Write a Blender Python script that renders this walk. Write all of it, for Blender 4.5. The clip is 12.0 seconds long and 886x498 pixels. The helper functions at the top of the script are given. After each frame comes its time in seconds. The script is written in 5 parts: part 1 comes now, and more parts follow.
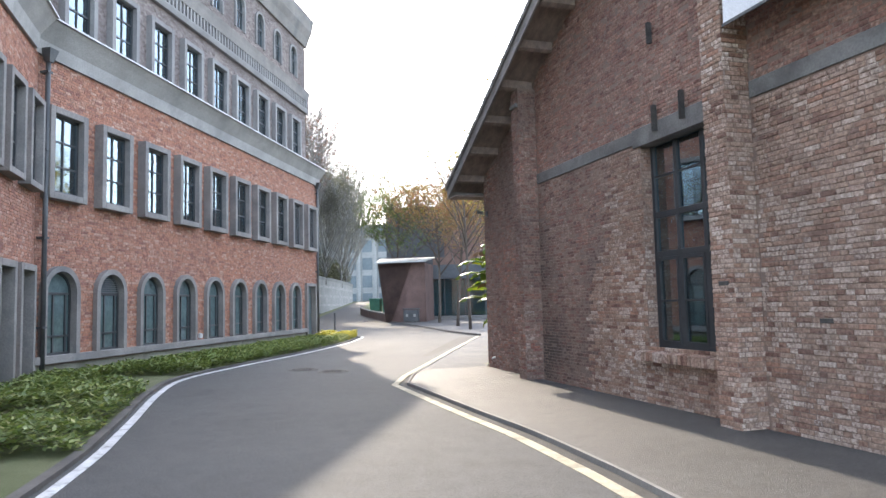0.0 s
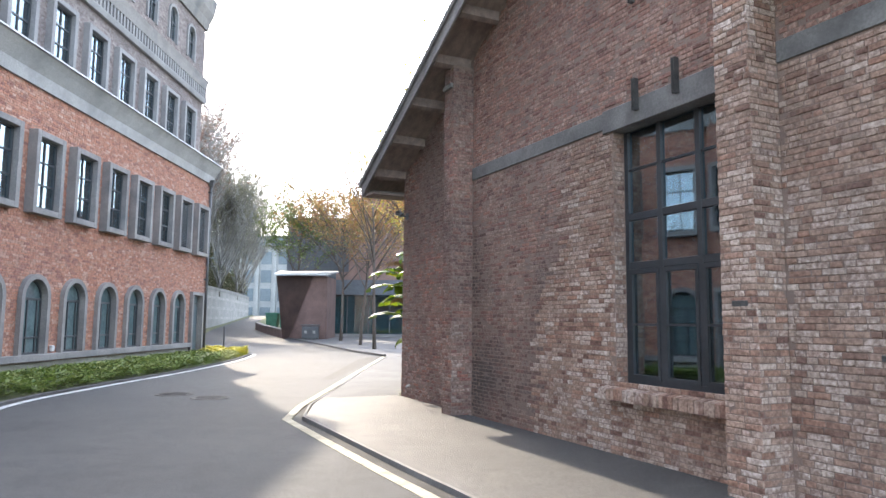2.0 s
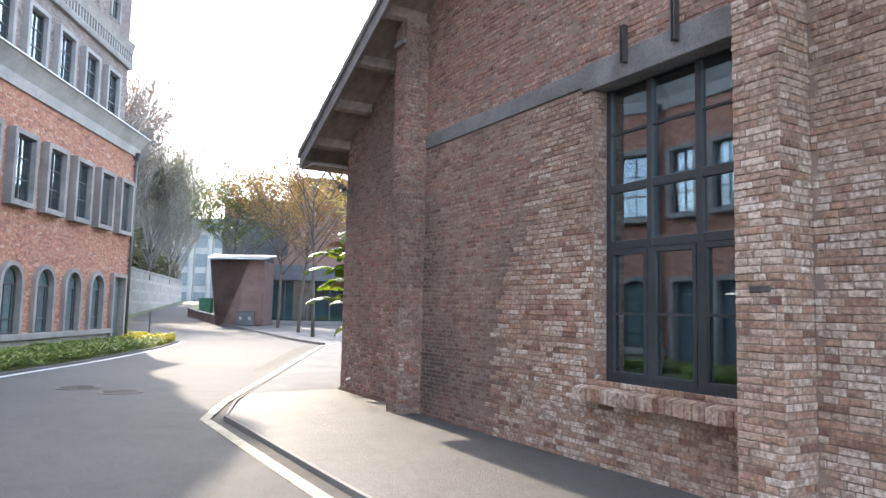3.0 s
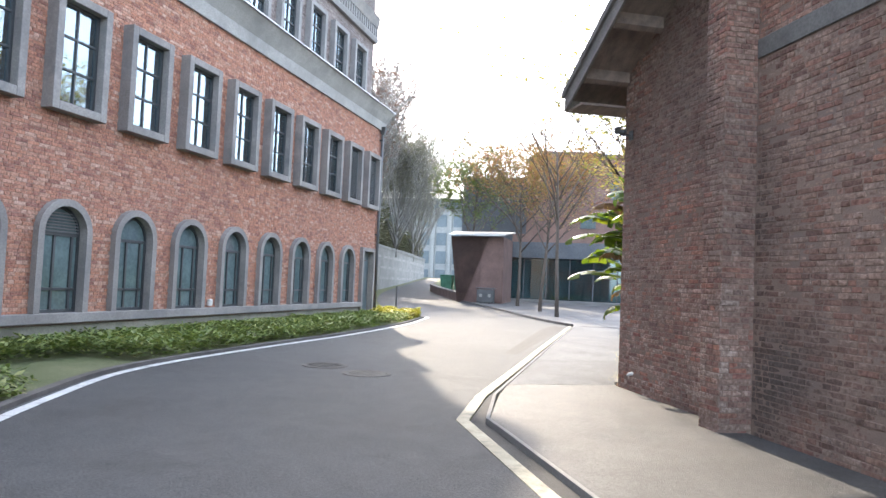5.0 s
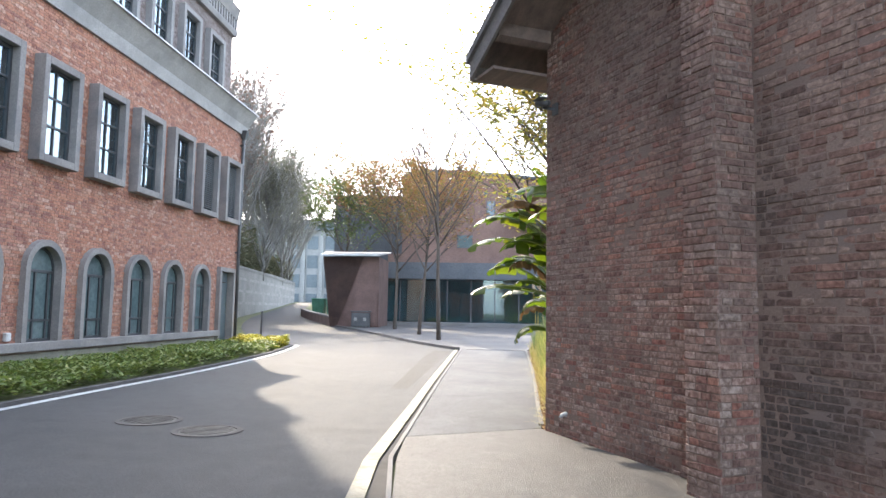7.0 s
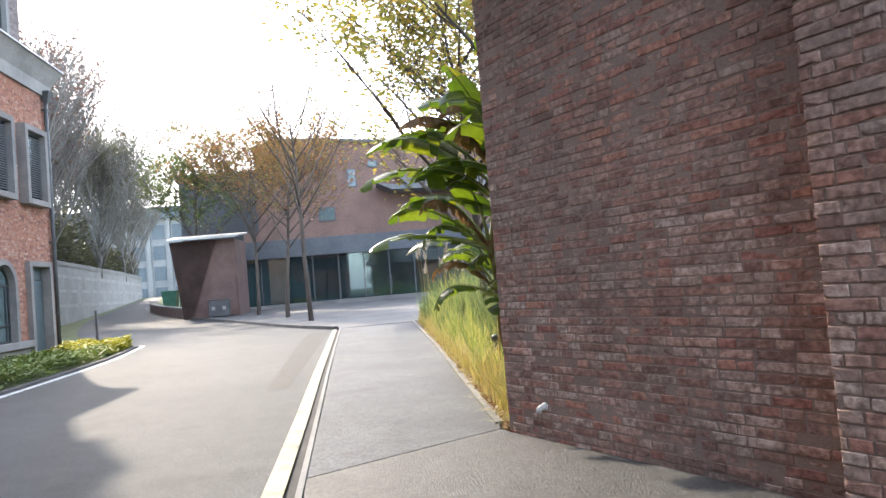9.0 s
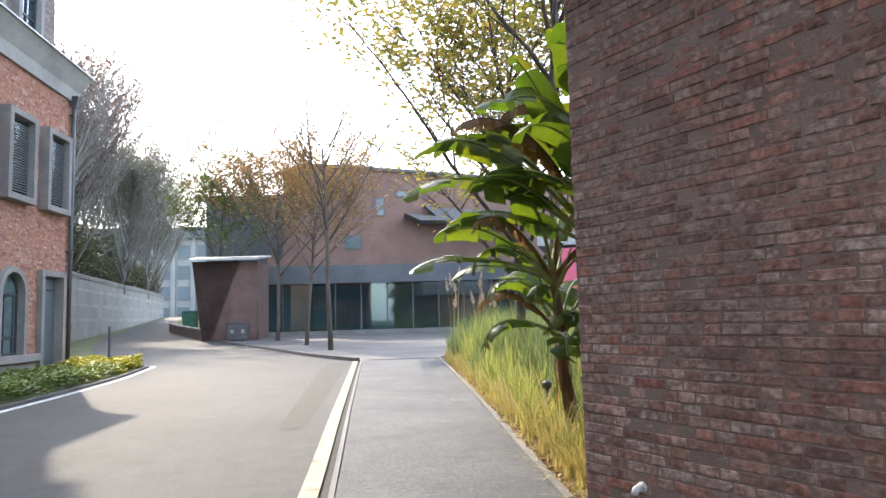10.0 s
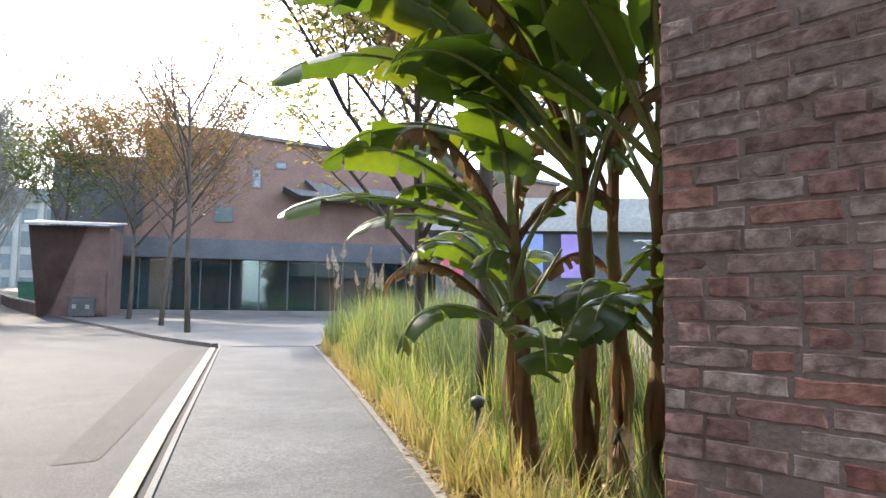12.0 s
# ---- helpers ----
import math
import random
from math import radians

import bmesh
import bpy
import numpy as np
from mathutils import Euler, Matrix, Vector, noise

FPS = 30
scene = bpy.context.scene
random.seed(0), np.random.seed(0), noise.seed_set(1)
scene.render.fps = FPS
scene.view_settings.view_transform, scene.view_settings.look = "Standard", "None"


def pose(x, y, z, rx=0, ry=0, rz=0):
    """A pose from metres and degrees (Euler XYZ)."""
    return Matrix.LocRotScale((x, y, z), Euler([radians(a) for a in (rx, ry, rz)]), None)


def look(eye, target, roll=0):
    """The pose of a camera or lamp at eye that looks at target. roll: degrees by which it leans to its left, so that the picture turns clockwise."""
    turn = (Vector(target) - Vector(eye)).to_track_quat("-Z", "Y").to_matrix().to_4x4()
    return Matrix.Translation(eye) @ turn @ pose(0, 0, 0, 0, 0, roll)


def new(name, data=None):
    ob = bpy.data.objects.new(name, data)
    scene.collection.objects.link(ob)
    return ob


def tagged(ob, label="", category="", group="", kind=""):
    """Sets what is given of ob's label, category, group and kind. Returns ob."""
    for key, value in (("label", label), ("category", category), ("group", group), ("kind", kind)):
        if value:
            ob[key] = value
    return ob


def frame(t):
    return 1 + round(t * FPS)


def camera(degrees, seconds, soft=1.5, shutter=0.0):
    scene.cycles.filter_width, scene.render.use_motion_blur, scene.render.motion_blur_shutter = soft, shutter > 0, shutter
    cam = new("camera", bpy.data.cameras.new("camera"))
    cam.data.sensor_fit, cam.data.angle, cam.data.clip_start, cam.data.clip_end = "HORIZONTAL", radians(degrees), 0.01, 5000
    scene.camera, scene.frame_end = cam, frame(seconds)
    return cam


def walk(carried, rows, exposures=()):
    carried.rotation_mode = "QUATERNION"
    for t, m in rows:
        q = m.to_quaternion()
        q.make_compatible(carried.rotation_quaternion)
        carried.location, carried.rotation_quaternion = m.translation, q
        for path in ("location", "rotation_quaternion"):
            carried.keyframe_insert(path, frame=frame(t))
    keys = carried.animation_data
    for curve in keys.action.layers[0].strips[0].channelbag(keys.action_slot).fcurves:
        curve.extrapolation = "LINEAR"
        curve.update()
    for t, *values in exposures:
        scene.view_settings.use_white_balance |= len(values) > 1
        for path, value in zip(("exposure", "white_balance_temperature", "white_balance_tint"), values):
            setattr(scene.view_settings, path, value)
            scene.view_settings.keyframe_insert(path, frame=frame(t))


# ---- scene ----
cam = camera(65.6, 12.0)
PATH = [
    (0, (0.388, -0.003, 1.536), (0.068, 1.965, 1.695), -1.4),
    (0.5, (0.173, 0.562, 1.516), (-0.069, 2.544, 1.619), -0.6),
    (1, (-0.023, 1.151, 1.521), (-0.247, 3.134, 1.648), 0.0),
    (1.5, (-0.105, 1.743, 1.518), (-0.266, 3.728, 1.693), 0.2),
    (2, (-0.151, 2.374, 1.504), (-0.192, 4.362, 1.716), 0.6),
    (2.5, (-0.193, 3.038, 1.502), (-0.034, 5.019, 1.730), 1.0),
    (3, (-0.262, 3.676, 1.484), (-0.134, 5.663, 1.665), 1.3),
    (3.5, (-0.427, 4.264, 1.453), (-0.525, 6.258, 1.570), 0.6),
    (3.7, (-0.480, 4.506, 1.421), (-0.750, 6.485, 1.519), 0.4),
    (5.3, (-1.229, 6.450, 1.402), (-1.764, 8.375, 1.504), 2.5),
    (5.5, (-1.296, 6.699, 1.425), (-1.750, 8.644, 1.527), 2.0),
    (6, (-1.424, 7.299, 1.462), (-1.736, 9.272, 1.565), 1.5),
    (6.5, (-1.615, 7.870, 1.472), (-1.838, 9.853, 1.607), 0.8),
    (6.7, (-1.669, 8.115, 1.420), (-1.867, 10.099, 1.578), 0.9),
    (8.3, (-2.177, 10.322, 1.249), (-2.171, 12.312, 1.453), -2.7),
    (8.5, (-2.208, 10.600, 1.266), (-2.141, 12.592, 1.421), -4.1),
    (9, (-2.254, 11.184, 1.226), (-2.023, 13.169, 1.315), -4.9),
    (9.5, (-2.377, 11.764, 1.222), (-2.158, 13.746, 1.369), -2.7),
    (10, (-2.404, 12.348, 1.198), (-2.234, 14.331, 1.394), -1.6),
    (10.5, (-2.432, 13.004, 1.193), (-2.375, 14.997, 1.347), -0.7),
    (11, (-2.362, 13.593, 1.214), (-2.140, 15.578, 1.319), -0.7),
    (11.5, (-2.315, 14.182, 1.229), (-1.928, 16.140, 1.367), 2.1),
    (12, (-2.269, 14.817, 1.169), (-1.755, 16.744, 1.323), 0.8),
]
walk(cam, [(t, look(eye, target, roll)) for t, eye, target, roll in PATH],
     [(0, 2.0), (1.5, 2.15), (2.5, 2.3), (3.5, 2.35), (5.5, 2.22), (6.5, 2.17), (8.5, 2.0), (9.1, 2.1), (10, 1.93), (10.6, 1.82), (11.2, 1.87), (12, 2.0)])

# ---- world, sun ----
SUN_AZ, SUN_EL = radians(25.4), radians(36.0)      # azimuth from +y towards -x
world = bpy.data.worlds.new("world")
scene.world = world
world.use_nodes = True
wn = world.node_tree.nodes
sky = wn.new("ShaderNodeTexSky")
sky.sky_type, sky.sun_disc = "NISHITA", False
sky.sun_elevation, sky.sun_rotation = SUN_EL, -SUN_AZ
sky.air_density, sky.dust_density, sky.ozone_density = 1.0, 2.0, 1.0
veil = wn.new("ShaderNodeMix")                     # even haze over the clear sky
veil.data_type, veil.blend_type = "RGBA", "ADD"
veil.inputs[0].default_value, veil.inputs[7].default_value = 1.0, (2.75, 2.95, 3.3, 1.0)
world.node_tree.links.new(sky.outputs[0], veil.inputs[6])
world.node_tree.links.new(veil.outputs[2], wn["Background"].inputs[0])
wn["Background"].inputs[1].default_value = 0.15
sun_data = bpy.data.lights.new("sun", "SUN")
sun_data.energy, sun_data.angle, sun_data.color = 1.95, radians(0.7), (1.0, 0.86, 0.69)
sun = new("sun", sun_data)
sun_dir = Vector((-math.sin(SUN_AZ) * math.cos(SUN_EL), math.cos(SUN_AZ) * math.cos(SUN_EL), math.sin(SUN_EL)))
sun.matrix_world = look(sun_dir * 60, (0, 0, 0))


# ---- materials ----
def material(name, rough=0.8, metal=0.0, spec=0.4):
    m = bpy.data.materials.new(name)
    m.use_nodes = True
    b = m.node_tree.nodes["Principled BSDF"]
    b.inputs["Roughness"].default_value, b.inputs["Metallic"].default_value = rough, metal
    b.inputs["Specular IOR Level"].default_value = spec
    return m, m.node_tree.nodes, m.node_tree.links, b


def rgba(c):
    return (c[0], c[1], c[2], 1.0)


def tex_noise(m, scale, detail=4.0, rough=0.6, coord="Object", stretch=None):
    n, l = m.node_tree.nodes, m.node_tree.links
    tc = n.new("ShaderNodeTexCoord")
    out = tc.outputs[coord]
    if stretch:
        mp = n.new("ShaderNodeMapping")
        mp.inputs["Scale"].default_value = stretch
        l.new(out, mp.inputs[0])
        out = mp.outputs[0]
    t = n.new("ShaderNodeTexNoise")
    t.inputs["Scale"].default_value, t.inputs["Detail"].default_value, t.inputs["Roughness"].default_value = scale, detail, rough
    l.new(out, t.inputs["Vector"])
    return t.outputs["Fac"]


def ramp(m, fac, stops, mode="LINEAR"):
    n, l = m.node_tree.nodes, m.node_tree.links
    r = n.new("ShaderNodeValToRGB")
    r.color_ramp.interpolation = mode
    e = r.color_ramp.elements
    while len(e) < len(stops):
        e.new(0.5)
    for i, (p, c) in enumerate(stops):
        e[i].position, e[i].color = p, rgba(c)
    l.new(fac, r.inputs[0])
    return r.outputs[0]


def mix(m, fac, a, b, kind="MIX"):
    n, l = m.node_tree.nodes, m.node_tree.links
    x = n.new("ShaderNodeMix")
    x.data_type, x.blend_type = "RGBA", kind
    for sock, v in ((x.inputs[0], fac), (x.inputs[6], a), (x.inputs[7], b)):
        if isinstance(v, (int, float)):
            sock.default_value = v
        elif isinstance(v, tuple):
            sock.default_value = rgba(v)
        else:
            l.new(v, sock)
    return x.outputs[2]


def maths(m, op, a, b=0.0):
    n, l = m.node_tree.nodes, m.node_tree.links
    x = n.new("ShaderNodeMath")
    x.operation = op
    for sock, v in ((x.inputs[0], a), (x.inputs[1], b)):
        if isinstance(v, (int, float)):
            sock.default_value = v
        else:
            l.new(v, sock)
    return x.outputs[0]


def bump(m, b, fac, strength, dist=0.01):
    n, l = m.node_tree.nodes, m.node_tree.links
    x = n.new("ShaderNodeBump")
    x.inputs["Strength"].default_value, x.inputs["Distance"].default_value = strength, dist
    l.new(fac, x.inputs["Height"])
    l.new(x.outputs[0], b.inputs["Normal"])


GREY = ((0.36, (0.5, 0.5, 0.5)), (0.64, (1.0, 1.0, 1.0)))


def surface(name, c0, c1, scale=0.8, fine=40.0, rough=0.8, relief=0.3, dist=0.004, stain=None, stain_scale=0.5, metal=0.0, spec=0.4, fine_depth=0.5, stretch=None, speckle=0.0):
    """Two-scale procedural surface: broad tone between c0 and c1, fine grain, optional stain colour."""
    m, n, l, b = material(name, rough, metal, spec)
    col = ramp(m, tex_noise(m, scale, stretch=stretch), ((0.35, c0), (0.65, c1)))
    grain = tex_noise(m, fine, 3.0, 0.7, stretch=stretch)
    col = mix(m, fine_depth, col, ramp(m, grain, GREY), "MULTIPLY")
    if stain:
        mask = ramp(m, tex_noise(m, stain_scale, 6.0, 0.65), ((0.5, (0, 0, 0)), (0.68, (1, 1, 1))))
        col = mix(m, mask, col, stain)
    if speckle:
        chips = tex_noise(m, 50.0, 6.0, 0.85)
        col = mix(m, speckle, col, ramp(m, chips, ((0.40, (0.35, 0.35, 0.35)), (0.5, (0.95, 0.95, 0.95)), (0.62, (1.7, 1.7, 1.68)))), "MULTIPLY")
        worn = tex_noise(m, 3.5, 6.0, 0.7)
        col = mix(m, speckle * 0.6, col, ramp(m, worn, ((0.38, (0.7, 0.7, 0.7)), (0.62, (1.15, 1.15, 1.15)))), "MULTIPLY")
    l.new(col, b.inputs["Base Color"])
    bump(m, b, grain, relief, dist)
    return m


def brick_material(name, stops, soot, pale, pale_amount=0.5, stain_scale=0.35, soot_amount=0.6):
    """Bricks toned one by one, with soot and whitish bloom in broad patches."""
    m, n, l, b = material(name, 0.88, 0.0, 0.25)
    geo, inf = n.new("ShaderNodeNewGeometry"), n.new("ShaderNodeObjectInfo")
    r = maths(m, "FRACT", maths(m, "ADD", geo.outputs["Random Per Island"], inf.outputs["Random"]))
    col = ramp(m, r, stops)
    r2 = maths(m, "FRACT", maths(m, "MULTIPLY", r, 37.7))
    geo_pos = geo.outputs["Position"]
    t = n.new("ShaderNodeTexNoise")
    t.inputs["Scale"].default_value, t.inputs["Detail"].default_value = stain_scale, 5.0
    l.new(geo_pos, t.inputs["Vector"])
    patch = ramp(m, t.outputs["Fac"], ((0.40, (0, 0, 0)), (0.62, (1, 1, 1))))
    t2 = n.new("ShaderNodeTexNoise")
    t2.inputs["Scale"].default_value, t2.inputs["Detail"].default_value = 28.0, 5.0
    l.new(geo_pos, t2.inputs["Vector"])
    t3 = n.new("ShaderNodeTexNoise")
    t3.inputs["Scale"].default_value, t3.inputs["Detail"].default_value = stain_scale * 1.7, 6.0
    l.new(geo_pos, t3.inputs["Vector"])
    bloom = maths(m, "MULTIPLY", maths(m, "GREATER_THAN", r2, 0.62), ramp(m, t2.outputs["Fac"], ((0.3, (0.3, 0.3, 0.3)), (0.65, (1, 1, 1)))))
    bloom = maths(m, "MULTIPLY", maths(m, "MULTIPLY", bloom, pale_amount), ramp(m, t3.outputs["Fac"], ((0.42, (0.15, 0.15, 0.15)), (0.58, (1, 1, 1)))))
    col = mix(m, bloom, col, pale)
    col = mix(m, maths(m, "MULTIPLY", patch, soot_amount), col, soot)
    t4 = n.new("ShaderNodeTexNoise")
    t4.inputs["Scale"].default_value, t4.inputs["Detail"].default_value, t4.inputs["Roughness"].default_value = 7.0, 8.0, 0.75
    l.new(geo_pos, t4.inputs["Vector"])
    col = mix(m, 0.7, col, ramp(m, t2.outputs["Fac"], ((0.32, (0.45, 0.43, 0.42)), (0.66, (1.0, 1.0, 1.0)))), "MULTIPLY")
    col = mix(m, 0.6, col, ramp(m, t4.outputs["Fac"], ((0.38, (0.5, 0.47, 0.46)), (0.6, (1.0, 1.0, 1.0)))), "MULTIPLY")
    col = mix(m, 1.0, col, (1.28, 1.28, 1.28), "MULTIPLY")
    l.new(col, b.inputs["Base Color"])
    bump(m, b, maths(m, "ADD", t2.outputs["Fac"], t4.outputs["Fac"]), 0.7, 0.007)
    return m


OLD_BRICK = brick_material("old_brick", ((0.0, (0.165, 0.092, 0.072)), (0.2, (0.285, 0.172, 0.127)), (0.42, (0.325, 0.222, 0.17)), (0.66, (0.36, 0.258, 0.20)), (0.8, (0.32, 0.18, 0.128)), (0.9, (0.33, 0.238, 0.187)), (1.0, (0.50, 0.40, 0.335))), (0.14, 0.108, 0.09), (0.56, 0.48, 0.42), 0.7, 0.30, 0.5)
SOOTY_BRICK = brick_material("sooty_brick", ((0.0, (0.145, 0.09, 0.075)), (0.2, (0.21, 0.125, 0.098)), (0.34, (0.25, 0.155, 0.12)), (0.5, (0.265, 0.185, 0.15)), (0.76, (0.25, 0.175, 0.142)), (0.84, (0.27, 0.145, 0.11)), (0.91, (0.22, 0.12, 0.095)), (1.0, (0.25, 0.185, 0.155))), (0.07, 0.06, 0.055), (0.32, 0.26, 0.225), 0.25, 0.45, 0.85)
CORNER_BRICK = brick_material("worn_corner_brick", ((0.0, (0.18, 0.108, 0.09)), (0.2, (0.25, 0.14, 0.11)), (0.34, (0.29, 0.165, 0.13)), (0.5, (0.28, 0.19, 0.155)), (0.72, (0.265, 0.188, 0.157)), (0.82, (0.33, 0.165, 0.12)), (0.92, (0.26, 0.12, 0.095)), (1.0, (0.26, 0.188, 0.157))), (0.115, 0.09, 0.08), (0.52, 0.44, 0.38), 0.4, 0.5, 0.65)
RED_BRICK = brick_material("red_brick", ((0.0, (0.24, 0.12, 0.095)), (0.3, (0.355, 0.165, 0.112)), (0.6, (0.395, 0.19, 0.126)), (0.85, (0.39, 0.225, 0.165)), (1.0, (0.47, 0.31, 0.24))), (0.25, 0.135, 0.11), (0.42, 0.32, 0.275), 0.18, 0.2, 0.3)
GREY_BRICK = brick_material("grey_brick", ((0.0, (0.17, 0.14, 0.135)), (0.5, (0.24, 0.20, 0.19)), (1.0, (0.30, 0.26, 0.245))), (0.15, 0.13, 0.13), (0.4, 0.38, 0.36), 0.3)
UPPER_BRICK = brick_material("upper_gable_brick", ((0.0, (0.17, 0.095, 0.078)), (0.3, (0.25, 0.135, 0.105)), (0.6, (0.30, 0.165, 0.125)), (0.85, (0.27, 0.17, 0.135)), (1.0, (0.34, 0.225, 0.18))), (0.15, 0.105, 0.09), (0.42, 0.34, 0.29), 0.3, 0.4, 0.2)
MORTAR = surface("old_mortar", (0.19, 0.135, 0.11), (0.265, 0.19, 0.155), 1.5, 60, 0.95, 0.6, 0.006, stain=(0.17, 0.13, 0.115), stain_scale=0.9)
MORTAR_RED = surface("red_mortar", (0.22, 0.15, 0.12), (0.30, 0.21, 0.17), 1.5, 60, 0.95, 0.4)
MORTAR_GREY = surface("grey_mortar", (0.22, 0.21, 0.20), (0.30, 0.28, 0.27), 1.5, 60, 0.95, 0.4)
CONCRETE = surface("concrete", (0.12, 0.115, 0.11), (0.22, 0.21, 0.20), 1.2, 35, 0.9, 0.35, stain=(0.09, 0.085, 0.08), stain_scale=1.6)
STONE = surface("grey_render", (0.205, 0.188, 0.178), (0.28, 0.26, 0.245), 0.9, 30, 0.88, 0.25, stain=(0.145, 0.142, 0.142), stain_scale=1.0)
CORNICE_PAINT = surface("pale_cornice_render", (0.29, 0.28, 0.268), (0.38, 0.365, 0.35), 0.9, 30, 0.88, 0.25, stain=(0.21, 0.205, 0.2), stain_scale=0.8)
PLINTH = surface("plinth_render", (0.24, 0.225, 0.19), (0.34, 0.32, 0.27), 1.0, 25, 0.9, 0.3, stain=(0.17, 0.16, 0.13), stain_scale=1.5)
ASPHALT = surface("asphalt", (0.056, 0.059, 0.063), (0.080, 0.083, 0.088), 0.35, 55, 0.76, 0.9, 0.012, stain=(0.040, 0.041, 0.043), stain_scale=0.7, spec=0.38, fine_depth=0.9, speckle=0.8)
ASPHALT_OLD = surface("worn_asphalt", (0.036, 0.035, 0.034), (0.052, 0.050, 0.048), 0.3, 90, 0.78, 0.8, 0.01, spec=0.4, fine_depth=0.7, speckle=0.8)
PAVING = surface("pavement_concrete", (0.080, 0.085, 0.092), (0.115, 0.120, 0.127), 0.6, 60, 0.8, 0.8, 0.008, stain=(0.064, 0.068, 0.074), stain_scale=0.8, spec=0.45, fine_depth=0.7, speckle=0.75)
COARSE_PAVING = surface("coarse_pavement", (0.060, 0.059, 0.058), (0.086, 0.084, 0.082), 0.7, 60, 0.62, 1.0, 0.014, stain=(0.058, 0.057, 0.056), stain_scale=1.1, spec=0.5, fine_depth=1.0, speckle=1.0)
PLAZA_PAVING = surface("plaza_paving", (0.105, 0.102, 0.10), (0.145, 0.14, 0.136), 0.5, 40, 0.8, 0.3)
PALE_PAVING = surface("pale_paving", (0.17, 0.165, 0.16), (0.24, 0.235, 0.225), 0.5, 40, 0.85, 0.3)
SOIL = surface("soil", (0.10, 0.07, 0.045), (0.17, 0.12, 0.075), 2.0, 30, 0.95, 0.8, 0.02)
LAWN = surface("ground_earth", (0.09, 0.11, 0.045), (0.15, 0.155, 0.08), 0.8, 40, 0.95, 0.8, 0.02)
WHITE_PAINT = surface("white_line_paint", (0.48, 0.485, 0.49), (0.60, 0.605, 0.61), 3.0, 60, 0.75, 0.3, stain=(0.2, 0.2, 0.2), stain_scale=5.0)
YELLOW_PAINT = surface("cream_line_paint", (0.31, 0.28, 0.205), (0.40, 0.365, 0.275), 3.0, 60, 0.75, 0.3, stain=(0.16, 0.145, 0.11), stain_scale=4.0)
DARK_METAL = surface("dark_grey_metal", (0.055, 0.06, 0.065), (0.085, 0.09, 0.095), 2.0, 50, 0.5, 0.1, 0.002, spec=0.5)
WINDOW_METAL = surface("slate_window_metal", (0.030, 0.034, 0.038), (0.046, 0.050, 0.055), 2.0, 50, 0.45, 0.1, 0.002, spec=0.5)
TIMBER = surface("dark_timber", (0.19, 0.145, 0.125), (0.29, 0.22, 0.185), 1.0, 14, 0.8, 0.4, 0.004, stretch=(1.0, 8.0, 8.0))
RUST = surface("rusted_steel", (0.075, 0.048, 0.042), (0.12, 0.075, 0.062), 0.7, 12, 0.85, 0.3, 0.004, stain=(0.07, 0.045, 0.04), stain_scale=0.5)
ZINC = surface("pale_zinc", (0.42, 0.43, 0.44), (0.55, 0.56, 0.57), 1.0, 20, 0.5, 0.1, 0.002, metal=0.3)
DRAIN = surface("dark_drain_bed", (0.030, 0.029, 0.028), (0.052, 0.050, 0.047), 2.0, 50, 0.85, 0.6, 0.006)
KERB = surface("dark_kerb", (0.07, 0.066, 0.064), (0.12, 0.11, 0.105), 1.5, 50, 0.85, 0.5, 0.006)
IRON = surface("cast_iron", (0.06, 0.06, 0.06), (0.11, 0.105, 0.10), 6.0, 80, 0.6, 0.6, 0.004, metal=0.5)


def glass_material(name, tint, rough=0.03, ior=2.3):
    """Pane: mirror-like gloss by angle over a see-through tint."""
    m, n, l, b = material(name)
    n.remove(b)
    gl, tr, fr, mx = n.new("ShaderNodeBsdfGlossy"), n.new("ShaderNodeBsdfTransparent"), n.new("ShaderNodeFresnel"), n.new("ShaderNodeMixShader")
    gl.inputs["Roughness"].default_value = rough
    gl.inputs["Color"].default_value = (0.80, 0.93, 1.0, 1)
    tr.inputs["Color"].default_value = rgba(tint)
    fr.inputs["IOR"].default_value = ior
    for a, c in ((fr.outputs[0], mx.inputs[0]), (tr.outputs[0], mx.inputs[1]), (gl.outputs[0], mx.inputs[2])):
        l.new(a, c)
    l.new(mx.outputs[0], n["Material Output"].inputs[0])
    return m


GLASS = glass_material("window_glass", (0.55, 0.68, 0.72), 0.03, 3.5)
GLASS_OFFICE = glass_material("office_glass", (0.62, 0.74, 0.76), 0.03, 3.6)
# Opaque panes: teal of dim rooms and reflections put into the colour.
TEAL_PANE = surface("opaque_teal_pane", (0.085, 0.125, 0.13), (0.12, 0.165, 0.17), 1.2, 9, 0.12, 0.02, 0.001, spec=0.7)
GLASS_SHOP = glass_material("shopfront_glass", (0.42, 0.58, 0.62), 0.03, 1.9)
ROOM = surface("dim_room_plaster", (0.42, 0.45, 0.45), (0.55, 0.58, 0.58), 0.8, 20, 0.9, 0.1)


# ---- mesh helpers ----
def link_mesh(name, bm, mat, parent=None, matrix=None, smooth=False):
    me = bpy.data.meshes.new(name)
    bm.to_mesh(me)
    bm.free()
    me.materials.append(mat)
    if smooth:
        me.polygons.foreach_set("use_smooth", [True] * len(me.polygons))
    ob = new(name, me)
    if parent is not None:
        ob.parent = parent
    if matrix is not None:
        ob.matrix_basis = matrix
    return ob


def part(name, bm, mat, parent, label="", matrix=None, smooth=False):
    ob = link_mesh(name, bm, mat, parent, matrix, smooth)
    return tagged(ob, label) if label else ob


